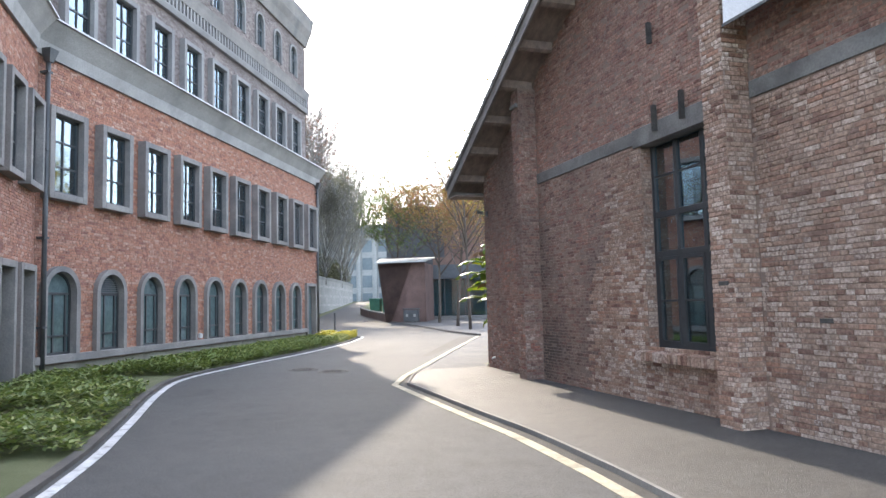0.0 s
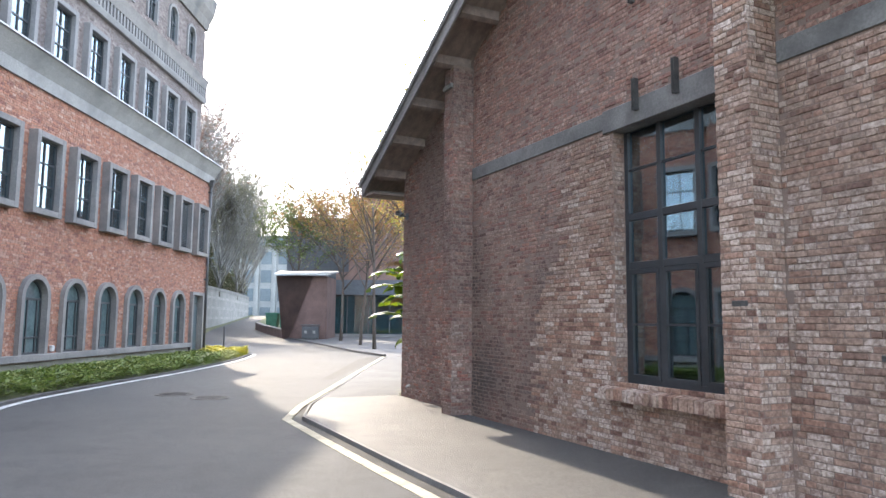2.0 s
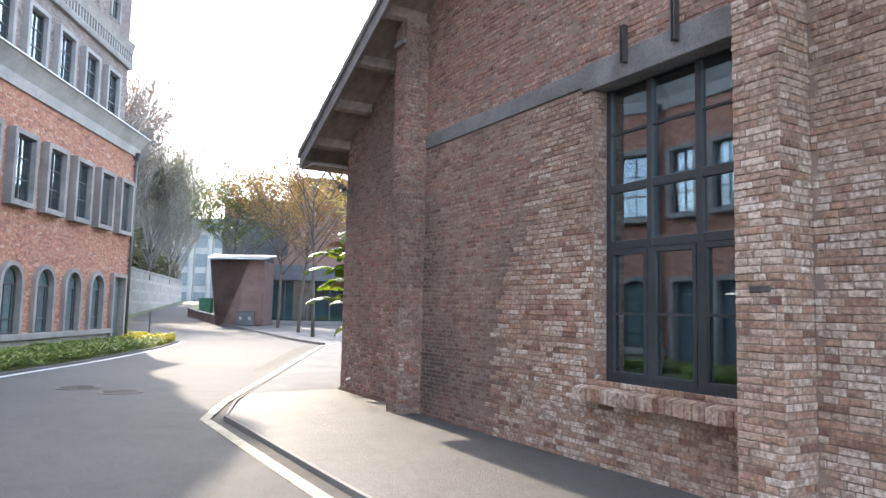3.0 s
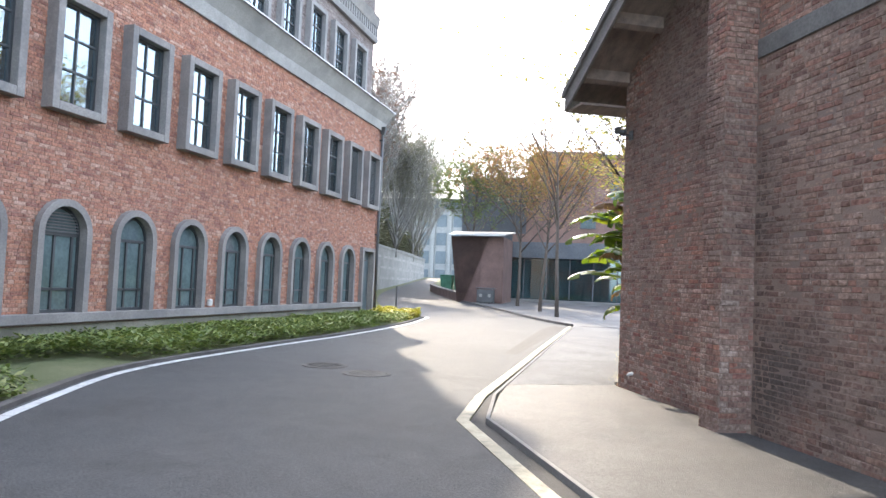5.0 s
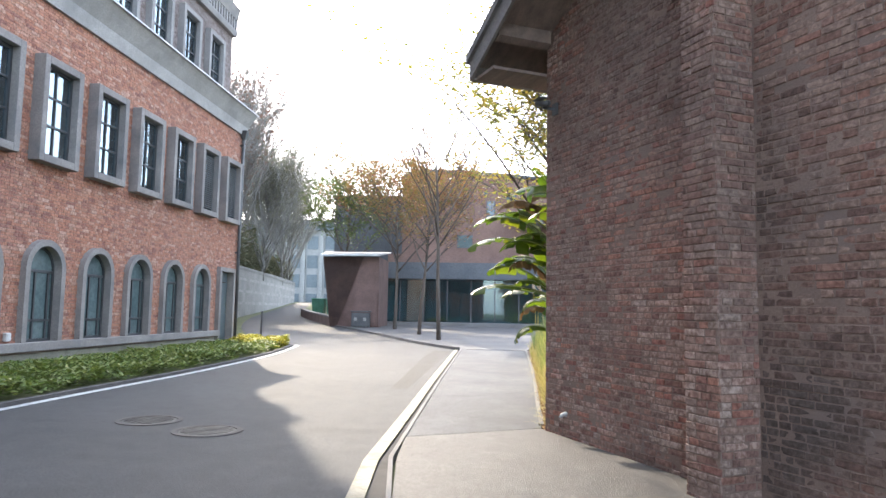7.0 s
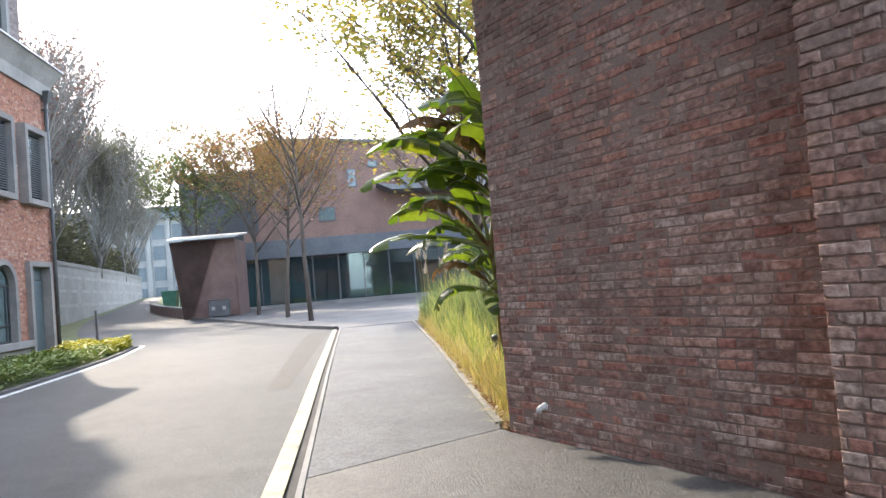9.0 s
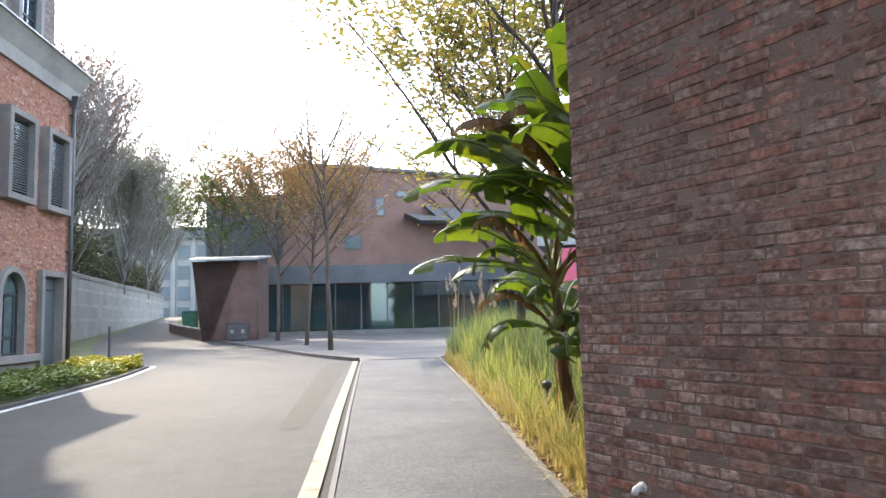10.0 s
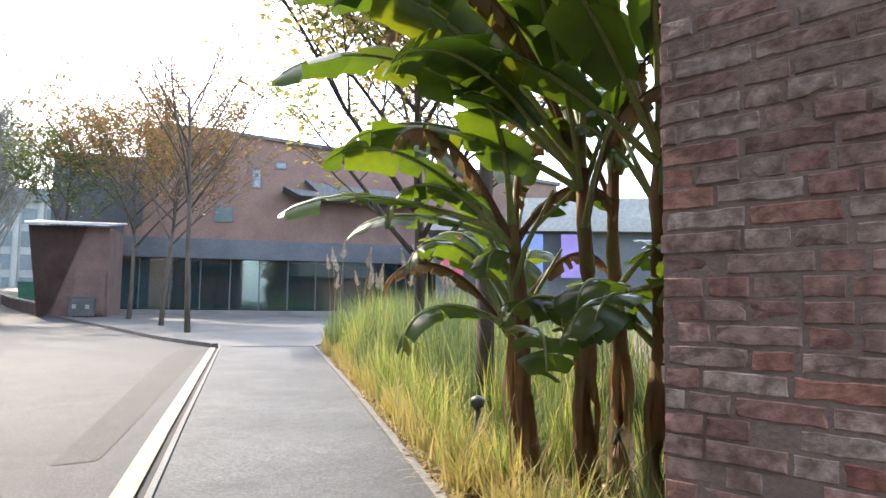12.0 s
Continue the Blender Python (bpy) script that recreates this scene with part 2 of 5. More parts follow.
def add_box(bm, x0, x1, y0, y1, z0, z1, bevel=0.0):
    vs = [bm.verts.new(p) for p in ((x0, y0, z0), (x1, y0, z0), (x1, y1, z0), (x0, y1, z0), (x0, y0, z1), (x1, y0, z1), (x1, y1, z1), (x0, y1, z1))]
    fs = [bm.faces.new([vs[i] for i in f]) for f in ((3, 2, 1, 0), (4, 5, 6, 7), (0, 1, 5, 4), (1, 2, 6, 5), (2, 3, 7, 6), (3, 0, 4, 7))]
    if bevel:
        bmesh.ops.bevel(bm, geom=list({e for f in fs for e in f.edges}), offset=bevel, segments=1, affect="EDGES")
    return vs


def box(x0, x1, y0, y1, z0, z1, bevel=0.0):
    bm = bmesh.new()
    add_box(bm, x0, x1, y0, y1, z0, z1, bevel)
    return bm


def loop_prism(bm, pts, y0, y1):
    """A closed outline in x and z, pushed from y0 to y1."""
    a, b = [bm.verts.new((x, y0, z)) for x, z in pts], [bm.verts.new((x, y1, z)) for x, z in pts]
    bm.faces.new(a), bm.faces.new(b[::-1])
    for i in range(len(pts)):
        j = (i + 1) % len(pts)
        bm.faces.new((a[j], a[i], b[i], b[j]))


def ring_prism(bm, outer, inner, y0, y1):
    """A frame between two outlines with the same number of points (open strip if not closed)."""
    n = len(outer)
    rows = [[bm.verts.new((x, y, z)) for x, z in pts] for pts, y in ((outer, y0), (inner, y0), (inner, y1), (outer, y1))]
    for i in range(n - 1):
        for a in range(4):
            b = (a + 1) % 4
            bm.faces.new((rows[a][i], rows[a][i + 1], rows[b][i + 1], rows[b][i]))
    for i in (0, n - 1):
        bm.faces.new([rows[a][i] for a in range(4)])
    bmesh.ops.recalc_face_normals(bm, faces=bm.faces)


def arch_pts(cx, half, z0, spring, rise, n=14):
    """Outline of an arched opening from foot to foot."""
    return [(cx - half, z0)] + [(cx - half * math.cos(math.pi * i / n), spring + rise * math.sin(math.pi * i / n)) for i in range(n + 1)] + [(cx + half, z0)]


def rect_pts(x0, x1, z0, z1):
    return [(x0, z0), (x0, z1), (x1, z1), (x1, z0)]


def holed_wall(name, outline, holes, y0, y1, mat, matrix, parent=None):
    """A wall with thickness and real openings."""
    bm = bmesh.new()
    edges = []
    for pts in [outline] + holes:
        vs = [bm.verts.new((x, y0, z)) for x, z in pts]
        edges += [bm.edges.new((vs[i], vs[(i + 1) % len(vs)])) for i in range(len(vs))]
    bmesh.ops.triangle_fill(bm, use_beauty=True, use_dissolve=False, edges=edges, normal=(0, -1, 0))
    ret = bmesh.ops.extrude_face_region(bm, geom=list(bm.faces))
    bmesh.ops.translate(bm, verts=[v for v in ret["geom"] if isinstance(v, bmesh.types.BMVert)], vec=(0, y1 - y0, 0))
    bmesh.ops.recalc_face_normals(bm, faces=bm.faces)
    return link_mesh(name, bm, mat, parent, matrix)


def inside(pts, x, z):
    hit, n = False, len(pts)
    for i in range(n):
        (xa, za), (xb, zb) = pts[i], pts[(i + 1) % n]
        if (za > z) != (zb > z) and x < (xb - xa) * (z - za) / (zb - za) + xa:
            hit = not hit
    return hit


COURSE, BRICK = 0.0565, 0.208


def brick_rows(x0, x1, z0, z1, holes, rng, top=None, flemish=True):
    """Places (x0, x1, z0, z1) of bricks in a wall field; holes cut them, top(x) ends them."""
    out, row, z = [], 0, z0
    while z + COURSE * 0.8 < z1:
        x = x0 - (0.0 if row % 2 else BRICK * 0.5) - (0.06 if row % 3 == 1 else 0)
        k = 0
        while x < x1:
            w = BRICK if not flemish or rng.random() < 0.45 else BRICK * 0.5
            w = w if w == BRICK and rng.random() < 0.75 else w * rng.uniform(0.86, 1.08)
            a, b = max(x, x0), min(x + w, x1)
            k += 1
            x += w + 0.007
            if b - a < 0.03:
                continue
            zm, xm = z + COURSE / 2, (a + b) / 2
            if top and zm > top(xm):
                continue
            for h in holes:
                hx0, hx1 = min(p[0] for p in h), max(p[0] for p in h)
                hz0, hz1 = min(p[1] for p in h), max(p[1] for p in h)
                if zm < hz0 or zm > hz1 or b < hx0 or a > hx1:
                    continue
                if inside(h, xm, zm):
                    if a < hx0 - 0.03:
                        b = hx0
                    elif b > hx1 + 0.03:
                        a = hx1
                    else:
                        a = b
                else:
                    if inside(h, a + 0.01, zm):
                        a = xm if not inside(h, xm - 0.03, zm) else xm
                    if inside(h, b - 0.01, zm):
                        b = xm
            if b - a > 0.025:
                out.append((a, b, z + 0.0015, z + COURSE - 0.0025))
        z += COURSE
        row += 1
    return out


def brick_mesh(name, rows, y, rng, proud=0.008, rough=0.004):
    """All the bricks given, as one mesh of small worn blocks in front of the plane y."""
    verts, faces = [], []
    wear = rough * 0.7
    for a, b, z0, z1 in rows:
        p = y - proud * 0.75 - rng.uniform(-rough, rough * 1.5)
        q, m, w = len(verts), a + (b - a) * rng.uniform(0.3, 0.7), b - a
        chip = rng.random() < 0.22
        ring = [(a, z0), (m, z0), (b, z0), (b, (z0 + z1) / 2), (b, z1), (m, z1), (a, z1), (a, (z0 + z1) / 2)]
        cut = rng.choice((0, 2, 4, 6)) if chip else -1
        for k, (x, z) in enumerate(ring):
            verts.append((x, y + 0.004, z))
        tilt, cx, cz = rng.uniform(-0.002, 0.002), (a + b) / 2, (z0 + z1) / 2
        for k, (x, z) in enumerate(ring):
            i = 0.0025 + abs(rng.gauss(0, wear)) + (rng.uniform(0.006, 0.02) if k == cut and w > 0.08 else 0)
            gx, gz = (cx > x) - (cx < x) if abs(x - m) > 1e-6 else 0, (cz > z) - (cz < z)
            verts.append((x + gx * i, p + tilt * gx + (abs(rng.gauss(0, 0.0012)) if rough > 0.003 else 0), z + gz * min(i, 0.018)))
        verts.append((m, p - rng.uniform(0, 0.001), cz))
        faces += [(q + k, q + (k + 1) % 8, q + 8 + (k + 1) % 8, q + 8 + k) for k in range(8)]
        faces += [(q + 8 + k, q + 8 + (k + 1) % 8, q + 16) for k in range(8)]
    me = bpy.data.meshes.new(name)
    me.from_pydata(verts, [], faces)
    return me


def ground_z(x, y):
    """Flat court; the lane climbs gently past the kiosk."""
    t = min(max((y - 46.0) / 79.0, 0.0), 1.0)
    return 2.4 * t * t * (3 - 2 * t) * min(max((-8.0 - x) / 6.0, 0.0), 1.0)


def sheet(name, pts, z, mat, thick=0.0):
    """A flat polygon on the ground, with a downward edge when thick."""
    bm = bmesh.new()
    f = bm.faces.new([bm.verts.new((x, y, z + ground_z(x, y))) for x, y in pts])
    if f.normal.z < 0:
        f.normal_flip()
    if thick:
        ret = bmesh.ops.extrude_face_region(bm, geom=[f])
        bmesh.ops.translate(bm, verts=[v for v in ret["geom"] if isinstance(v, bmesh.types.BMVert)], vec=(0, 0, -thick))
        bmesh.ops.recalc_face_normals(bm, faces=bm.faces)
    bmesh.ops.triangulate(bm, faces=bm.faces)
    return tagged(link_mesh(name, bm, mat), kind="structure")


def smooth_line(pts, n=8):
    """Catmull-Rom through plan points."""
    P = [Vector(p) for p in pts]
    P = [P[0] * 2 - P[1]] + P + [P[-1] * 2 - P[-2]]
    out = []
    for i in range(1, len(P) - 2):
        for k in range(n):
            t = k / n
            out.append(0.5 * ((2 * P[i]) + (P[i + 1] - P[i - 1]) * t + (2 * P[i - 1] - 5 * P[i] + 4 * P[i + 1] - P[i + 2]) * t * t + (3 * P[i] - P[i - 1] - 3 * P[i + 1] + P[i + 2]) * t ** 3))
    return out + [P[-2]]


def strip(name, line, left, right, z0, z1, mat, kind="structure"):
    """A band along a plan line, from offset left to offset right of it (numbers, or functions of y), with height."""
    bm = bmesh.new()
    rows = []
    for i, p in enumerate(line):
        a, b = line[max(i - 1, 0)], line[min(i + 1, len(line) - 1)]
        t = (b - a).normalized()
        nrm = Vector((-t.y, t.x))
        g = [p + nrm * (o(p.y) if callable(o) else o) for o in (left, right)]
        rows.append([bm.verts.new((q.x, q.y, z + ground_z(q.x, q.y))) for q, z in ((g[0], z0), (g[0], z1), (g[1], z1), (g[1], z0))])
    for r, s in zip(rows, rows[1:]):
        for i in range(3):
            bm.faces.new((r[i], r[i + 1], s[i + 1], s[i]))
    for r in (rows[0], rows[-1]):
        bm.faces.new(r)
    bmesh.ops.recalc_face_normals(bm, faces=bm.faces)
    return tagged(link_mesh(name, bm, mat), kind=kind)


# ---- ground and roads ----
bm = bmesh.new()
xs = [-400, -200, -100, -60, -40] + list(range(-30, 31, 2)) + [40, 60, 100, 200, 400]
ys = [-300, -100, -40] + list(range(-20, 121, 4)) + [140, 200, 400, 800]
grid = [[bm.verts.new((x, y, ground_z(x, y) - 0.05)) for x in xs] for y in ys]
for r, s in zip(grid, grid[1:]):
    for i in range(len(xs) - 1):
        bm.faces.new((r[i], r[i + 1], s[i + 1], s[i]))
tagged(link_mesh("ground", bm, LAWN), "bare earth ground under the whole court", "ground", kind="structure")

LEFT_KERB = smooth_line([(-1.2, -2.5), (-4.1, 5.4), (-5.35, 8.25), (-7.1, 11.9), (-8.0, 14.5), (-8.15, 18.0), (-8.1, 22.5), (-8.4, 28.0), (-9.0, 32.0)], 6)
NOSE = smooth_line([(-9.0, 32.0), (-9.2, 32.9), (-9.9, 33.5), (-10.9, 34.2), (-13.5, 40.0), (-18.5, 52.0), (-22.6, 64.0), (-25.2, 75.0), (-32.3, 112.0)], 5)
RIGHT_KERB = smooth_line([(2.85, 0.6), (0.90, 5.62), (0.42, 6.78), (-0.20, 8.14), (-1.06, 9.75), (-2.76, 13.06)], 6)
EDGE = [Vector((-2.76, 13.06)), Vector((-2.92, 14.7)), Vector((-2.99, 18.0)), Vector((-3.08, 21.5)), Vector((-3.3, 32.3))]
FAR_KERB = smooth_line([(-3.3, 32.3), (-5.2, 36.4), (-8.0, 44.0), (-11.6, 53.0), (-13.8, 57.0)], 5)

lane = [tuple(p) for p in LEFT_KERB] + [tuple(p) for p in NOSE[1:]] + [(-29.5, 112.0), (-25.0, 88.0), (-20.6, 72.0), (-16.0, 61.5)] + [tuple(p) for p in FAR_KERB[::-1]] + [tuple(p) for p in EDGE[::-1][1:]] + [tuple(p) for p in RIGHT_KERB[::-1][1:]] + [(4.5, -6.0), (0, -12.0)]
bm = bmesh.new()
es = []
vs = [bm.verts.new((x, y, ground_z(x, y))) for x, y in lane]
es = [bm.edges.new((vs[i], vs[(i + 1) % len(vs)])) for i in range(len(vs))]
bmesh.ops.triangle_fill(bm, use_beauty=True, edges=es, normal=(0, 0, 1))
tagged(link_mesh("road", bm, ASPHALT), "grey asphalt lane between brick buildings", "road", kind="structure")

# ---- lane markings, kerbs, pavements ----
EDGE_ALL = RIGHT_KERB[:-1] + EDGE


def channel(y):
    """The drain beside the cream line narrows past the bend."""
    return -0.26 + 0.10 * min(max((y - 13.0) / 2.0, 0.0), 1.0)


strip("white_line", LEFT_KERB + NOSE[1:9], -0.07, -0.19, 0.001, 0.006, WHITE_PAINT)
strip("kerb_left", LEFT_KERB + NOSE[1:9], 0.12, 0.0, -0.05, 0.05, KERB)
strip("cream_line", EDGE_ALL, 0.05, -0.085, 0.001, 0.006, YELLOW_PAINT)
strip("drain_channel", EDGE_ALL, -0.085, channel, -0.05, -0.018, DRAIN)
strip("kerb_right", EDGE_ALL, channel, lambda y: channel(y) - 0.04, -0.05, 0.042, PALE_PAVING)
strip("kerb_far", FAR_KERB, 0.02, -0.14, -0.05, 0.10, KERB)
sheet("asphalt_patch", [(-3.62, 20.2), (-3.34, 20.3), (-3.4, 31.6), (-3.95, 31.8), (-4.0, 29.0)], 0.004, ASPHALT_OLD)

WALL = Matrix.Translation((-1.25, 16.4, 0)) @ pose(0, 0, 0, 0, 0, -63.4)      # x along the gable wall, y into the building


def on_wall(s, off):
    p = WALL @ Vector((s, -off, 0))
    return (p.x, p.y)


sheet("pavement", [(-2.735, 15.75), (-2.78, 18.0), (-2.87, 21.5), (-3.09, 32.3), (-0.90, 32.3), (-1.05, 24.0), (-1.27, 16.75), (-1.30, 16.55)], 0.03, PAVING, 0.09)
sheet("pavement_apron", [(3.15, 0.66)] + [(p.x + 0.27, p.y + 0.13) for p in RIGHT_KERB if 1.0 < p.y < 12.9] + [(-2.47, 13.12), (-2.67, 14.7), (-2.735, 15.73), (-1.30, 16.53), (-1.25, 16.4), on_wall(3, 0.05), on_wall(18, 0.05), (8.4, -3.0)], 0.03, COARSE_PAVING, 0.09)
sheet("plaza", [tuple(p) for p in FAR_KERB] + [(-13.0, 61.5), (14.0, 61.5), (10.0, 46.0), (-0.9, 32.3)], 0.025, PLAZA_PAVING, 0.05)
strip("planting_edge", [Vector(p) for p in ((-1.28, 16.7), (-1.05, 24.0), (-0.90, 32.3), (1.2, 37.5))], 0.03, -0.03, -0.05, 0.055, PALE_PAVING)
sheet("planting_soil", [(-1.22, 16.7), (-1.02, 24.0), (-0.87, 32.3), (1.5, 38.0), (12.0, 38.0), (14.0, 30.0), (6.0, 20.2)], 0.02, SOIL, 0.05)
sheet("hedge_soil", [tuple(p + Vector((-0.1, 0))) for p in LEFT_KERB] + [(-10.9, 33.9), (-11.0, 13.7), (-6.3, 4.2), (-3.3, -2.5)], 0.015, LAWN, 0.05)
tagged(link_mesh("pavement_joint", box(-2.9, -0.9, 32.34, 32.39, -0.02, 0.035), KERB), kind="structure")

for x, y in ((-5.83, 16.35), (-4.90, 15.82)):
    hub = tagged(new("manhole"), "round cast iron manhole cover set in the asphalt", "manhole", "manholes in the lane")
    hub.location = (x, y, 0)
    bm = bmesh.new()
    bmesh.ops.create_cone(bm, cap_ends=True, segments=40, radius1=0.30, radius2=0.30, depth=0.008)
    part("cover", bm, IRON, hub, matrix=pose(0, 0, 0.004))
    bm = bmesh.new()
    for i in range(40):
        a, b = 2 * math.pi * i / 40, 2 * math.pi * (i + 1) / 40
        bm.faces.new([bm.verts.new((r * math.cos(t), r * math.sin(t), 0.012)) for r, t in ((0.31, a), (0.37, a), (0.37, b), (0.31, b))])
    bmesh.ops.remove_doubles(bm, verts=bm.verts, dist=0.001)
    bmesh.ops.solidify(bm, geom=bm.faces, thickness=0.01)
    part("rim", bm, KERB, hub)
    for i in range(-3, 4):
        w = math.sqrt(max(0.27 ** 2 - (i * 0.075) ** 2, 0.01))
        part("ridge", box(-w, w, i * 0.075 - 0.012, i * 0.075 + 0.012, 0.008, 0.013), IRON, hub)

# ---- brick hall with the gable wall ----
rng = random.Random(4)
RIDGE_S, EAVE_Z, PITCH = 8.7, 4.16, 0.487
HALL_END = 19.0


def gable_top(s):
    return EAVE_Z + 0.35 + PITCH * (s if s < RIDGE_S else 2 * RIDGE_S - s)


WIN = rect_pts(6.61, 8.52, 0.82, 3.86)
gable = holed_wall("wall_gable", [(0, -0.05), (0, gable_top(0)), (RIDGE_S, gable_top(RIDGE_S)), (2 * RIDGE_S, gable_top(0)), (2 * RIDGE_S, -0.05)], [WIN], 0, 0.36, MORTAR, WALL)
tagged(gable, "old sooty brown brick gable wall with whitish bloom", "wall", kind="structure")
side = link_mesh("wall_side", box(0, 0.36, 0.36, 16.0, -0.05, EAVE_Z + 0.3), MORTAR, None, WALL)
tagged(side, "brick side wall of the old hall", "wall", kind="structure")
for nm, b in (("wall_back", box(0.36, 17.4, 15.6, 16.0, -0.05, EAVE_Z)), ("wall_far_side", box(17.04, 17.4, 0.36, 15.6, -0.05, EAVE_Z))):
    tagged(link_mesh(nm, b, MORTAR, None, WALL), kind="structure")
PIERS = ((2.68, 3.03), (8.52, 8.90))
rows = brick_rows(0.0, 2 * RIDGE_S, 0.0, 9.0, [WIN] + [rect_pts(a, b, -1, 9) for a, b in PIERS] + [rect_pts(3.03, 8.52, 3.86, 4.07), rect_pts(8.9, 18, 3.86, 4.07)], rng, gable_top)
near = [r for r in rows if r[1] < 2.62 and 0.30 < r[2] < 2.0 and (abs(r[1] - r[0] - BRICK) < 0.001)]
near = near[:280]
taken = set(near)


def sooty(r):
    """The part of the wall by the corner and above the band was never cleaned; its edge is toothed."""
    step = min(max((r[2] - 1.75) / 0.75, 0.0), 1.0)
    return r[0] < 4.68 + 0.03 * r[2] + 0.66 * step + 0.11 * ((r[2] * 1000) // 56.5 * 7 % 3) and not above(r)


def above(r):
    """Redder, plainer brick of the gable above the concrete band."""
    return r[2] > 4.0 and r[0] > 3.0


for mat, some in ((OLD_BRICK, [r for r in rows if r not in taken and not sooty(r) and not above(r)]), (UPPER_BRICK, [r for r in rows if above(r)]), (SOOTY_BRICK, [r for r in rows if r not in taken and sooty(r) and r[1] > 2.7]), (CORNER_BRICK, [r for r in rows if r not in taken and r[1] <= 2.7])):
    me = brick_mesh("bricks", some, 0, rng, 0.010 if mat is OLD_BRICK else 0.0045)
    me.materials.append(mat)
    field = new("bricks", me)
    field.parent = gable
    tagged(field, kind="stuff")
variants = []
for i in range(24):
    verts, nx, nz, h = [], 7, 4, COURSE - 0.004
    for jz in range(nz + 1):
        for ix in range(nx + 1):
            u, w = (0, 0.02, 0.2, 0.4, 0.6, 0.8, 0.98, 1)[ix], (0, 0.08, 0.5, 0.92, 1)[jz]
            rim = min(u, 1 - u, w, 1 - w)
            bx, bz = BRICK * u + rng.uniform(-0.002, 0.002), h * w + rng.uniform(-0.0016, 0.0016)
            if 0 < rim < 0.1:
                g = abs(rng.gauss(0, 0.003))
                bz += g if w < 0.1 else -g if w > 0.9 else 0
                bx += g if u < 0.1 else -g if u > 0.9 else 0
            verts.append((bx, 0.004 if rim <= 0 else -0.0035 - rng.uniform(-0.0022, 0.0022), bz))
    faces = [(a, a + 1, a + nx + 2, a + nx + 1) for jz in range(nz) for a in range(jz * (nx + 1), jz * (nx + 1) + nx)]
    v = bpy.data.meshes.new("brick")
    v.from_pydata(verts, [], faces)
    v.materials.append(CORNER_BRICK)
    variants.append(v)
NEAR_BRICKS = [(gable, r, variants[i * 7 % 24]) for i, r in enumerate(near)]

for a, b in PIERS:
    z1 = gable_top(a) - 0.01
    pier = tagged(link_mesh("pier", box(a + 0.008, b - 0.008, -0.372, -0.002, -0.05, z1), MORTAR, None, WALL), "tall brick pier standing out from the gable wall", "pier", "brick piers", kind="structure")
    for nm, x0, x1, m4 in (("front_bricks", a, b, pose(0, -0.372, 0)), ("near_bricks", 0.0, 0.375, pose(b - 0.008, -0.375, 0, 0, 0, 90)), ("far_bricks", 0.0, 0.375, pose(a + 0.008, 0.0, 0, 0, 0, -90))):
        me = brick_mesh(nm, brick_rows(x0, x1, 0.0, z1, [], rng), 0, rng)
        me.materials.append(OLD_BRICK if a > 5 else CORNER_BRICK)
        ob = new(nm, me)
        ob.parent, ob.matrix_basis = pier, m4
        tagged(ob, kind="stuff")
# corner end of the gable wall
me = brick_mesh("end_bricks", brick_rows(0.0, 16.0, 0.0, EAVE_Z, [], rng), 0, rng)
me.materials.append(CORNER_BRICK)
ob = new("end_bricks", me)
ob.parent, ob.matrix_basis = side, pose(0, 16.0, 0, 0, 0, -90)
tagged(ob, kind="stuff")

for nm, a, b in (("band", 3.03, 8.52), ("band", 8.90, 17.4)):
    tagged(link_mesh("trim_band", box(a, b, -0.022, 0.1, 3.862, 4.066, 0.006), CONCRETE, None, WALL), "weathered grey concrete band in the brick wall", "trim", kind="structure")
tagged(link_mesh("lintel", box(6.45, 8.50, -0.034, 0.2, 3.80, 4.085, 0.008), CONCRETE, None, WALL), "rough concrete lintel over the hall window", "lintel", kind="structure")

me = brick_mesh("reveal_bricks", brick_rows(0.0, 0.16, 0.84, 3.8, [], rng), 0, rng, 0.006)
me.materials.append(OLD_BRICK)
ob = new("reveal_bricks", me)
ob.parent, ob.matrix_basis = gable, pose(6.61, 0.0, 0, 0, 0, 90)
tagged(ob, kind="stuff")

# sill of bricks on edge
sill = tagged(new("window_sill"), "sill of bricks laid on edge under the window", "sill", kind="structure")
sill.matrix_basis = WALL
x = 6.43
while x < 8.46:
    w = 0.058 + rng.uniform(-0.004, 0.004)
    bm = bmesh.new()
    dz, dy = rng.uniform(-0.006, 0.006), rng.uniform(-0.012, 0.012)
    loop_prism(bm, [(x, 0.64 + dz), (x, 0.765 + dz), (x + w, 0.765 + dz), (x + w, 0.64 + dz)], -0.13 + dy, 0.165)
    for v in bm.verts:
        if v.co.z > 0.72 and v.co.y > 0:
            v.co.z += 0.05
    bmesh.ops.recalc_face_normals(bm, faces=bm.faces)
    part("brick", bm, OLD_BRICK, sill)
    x += w + 0.012


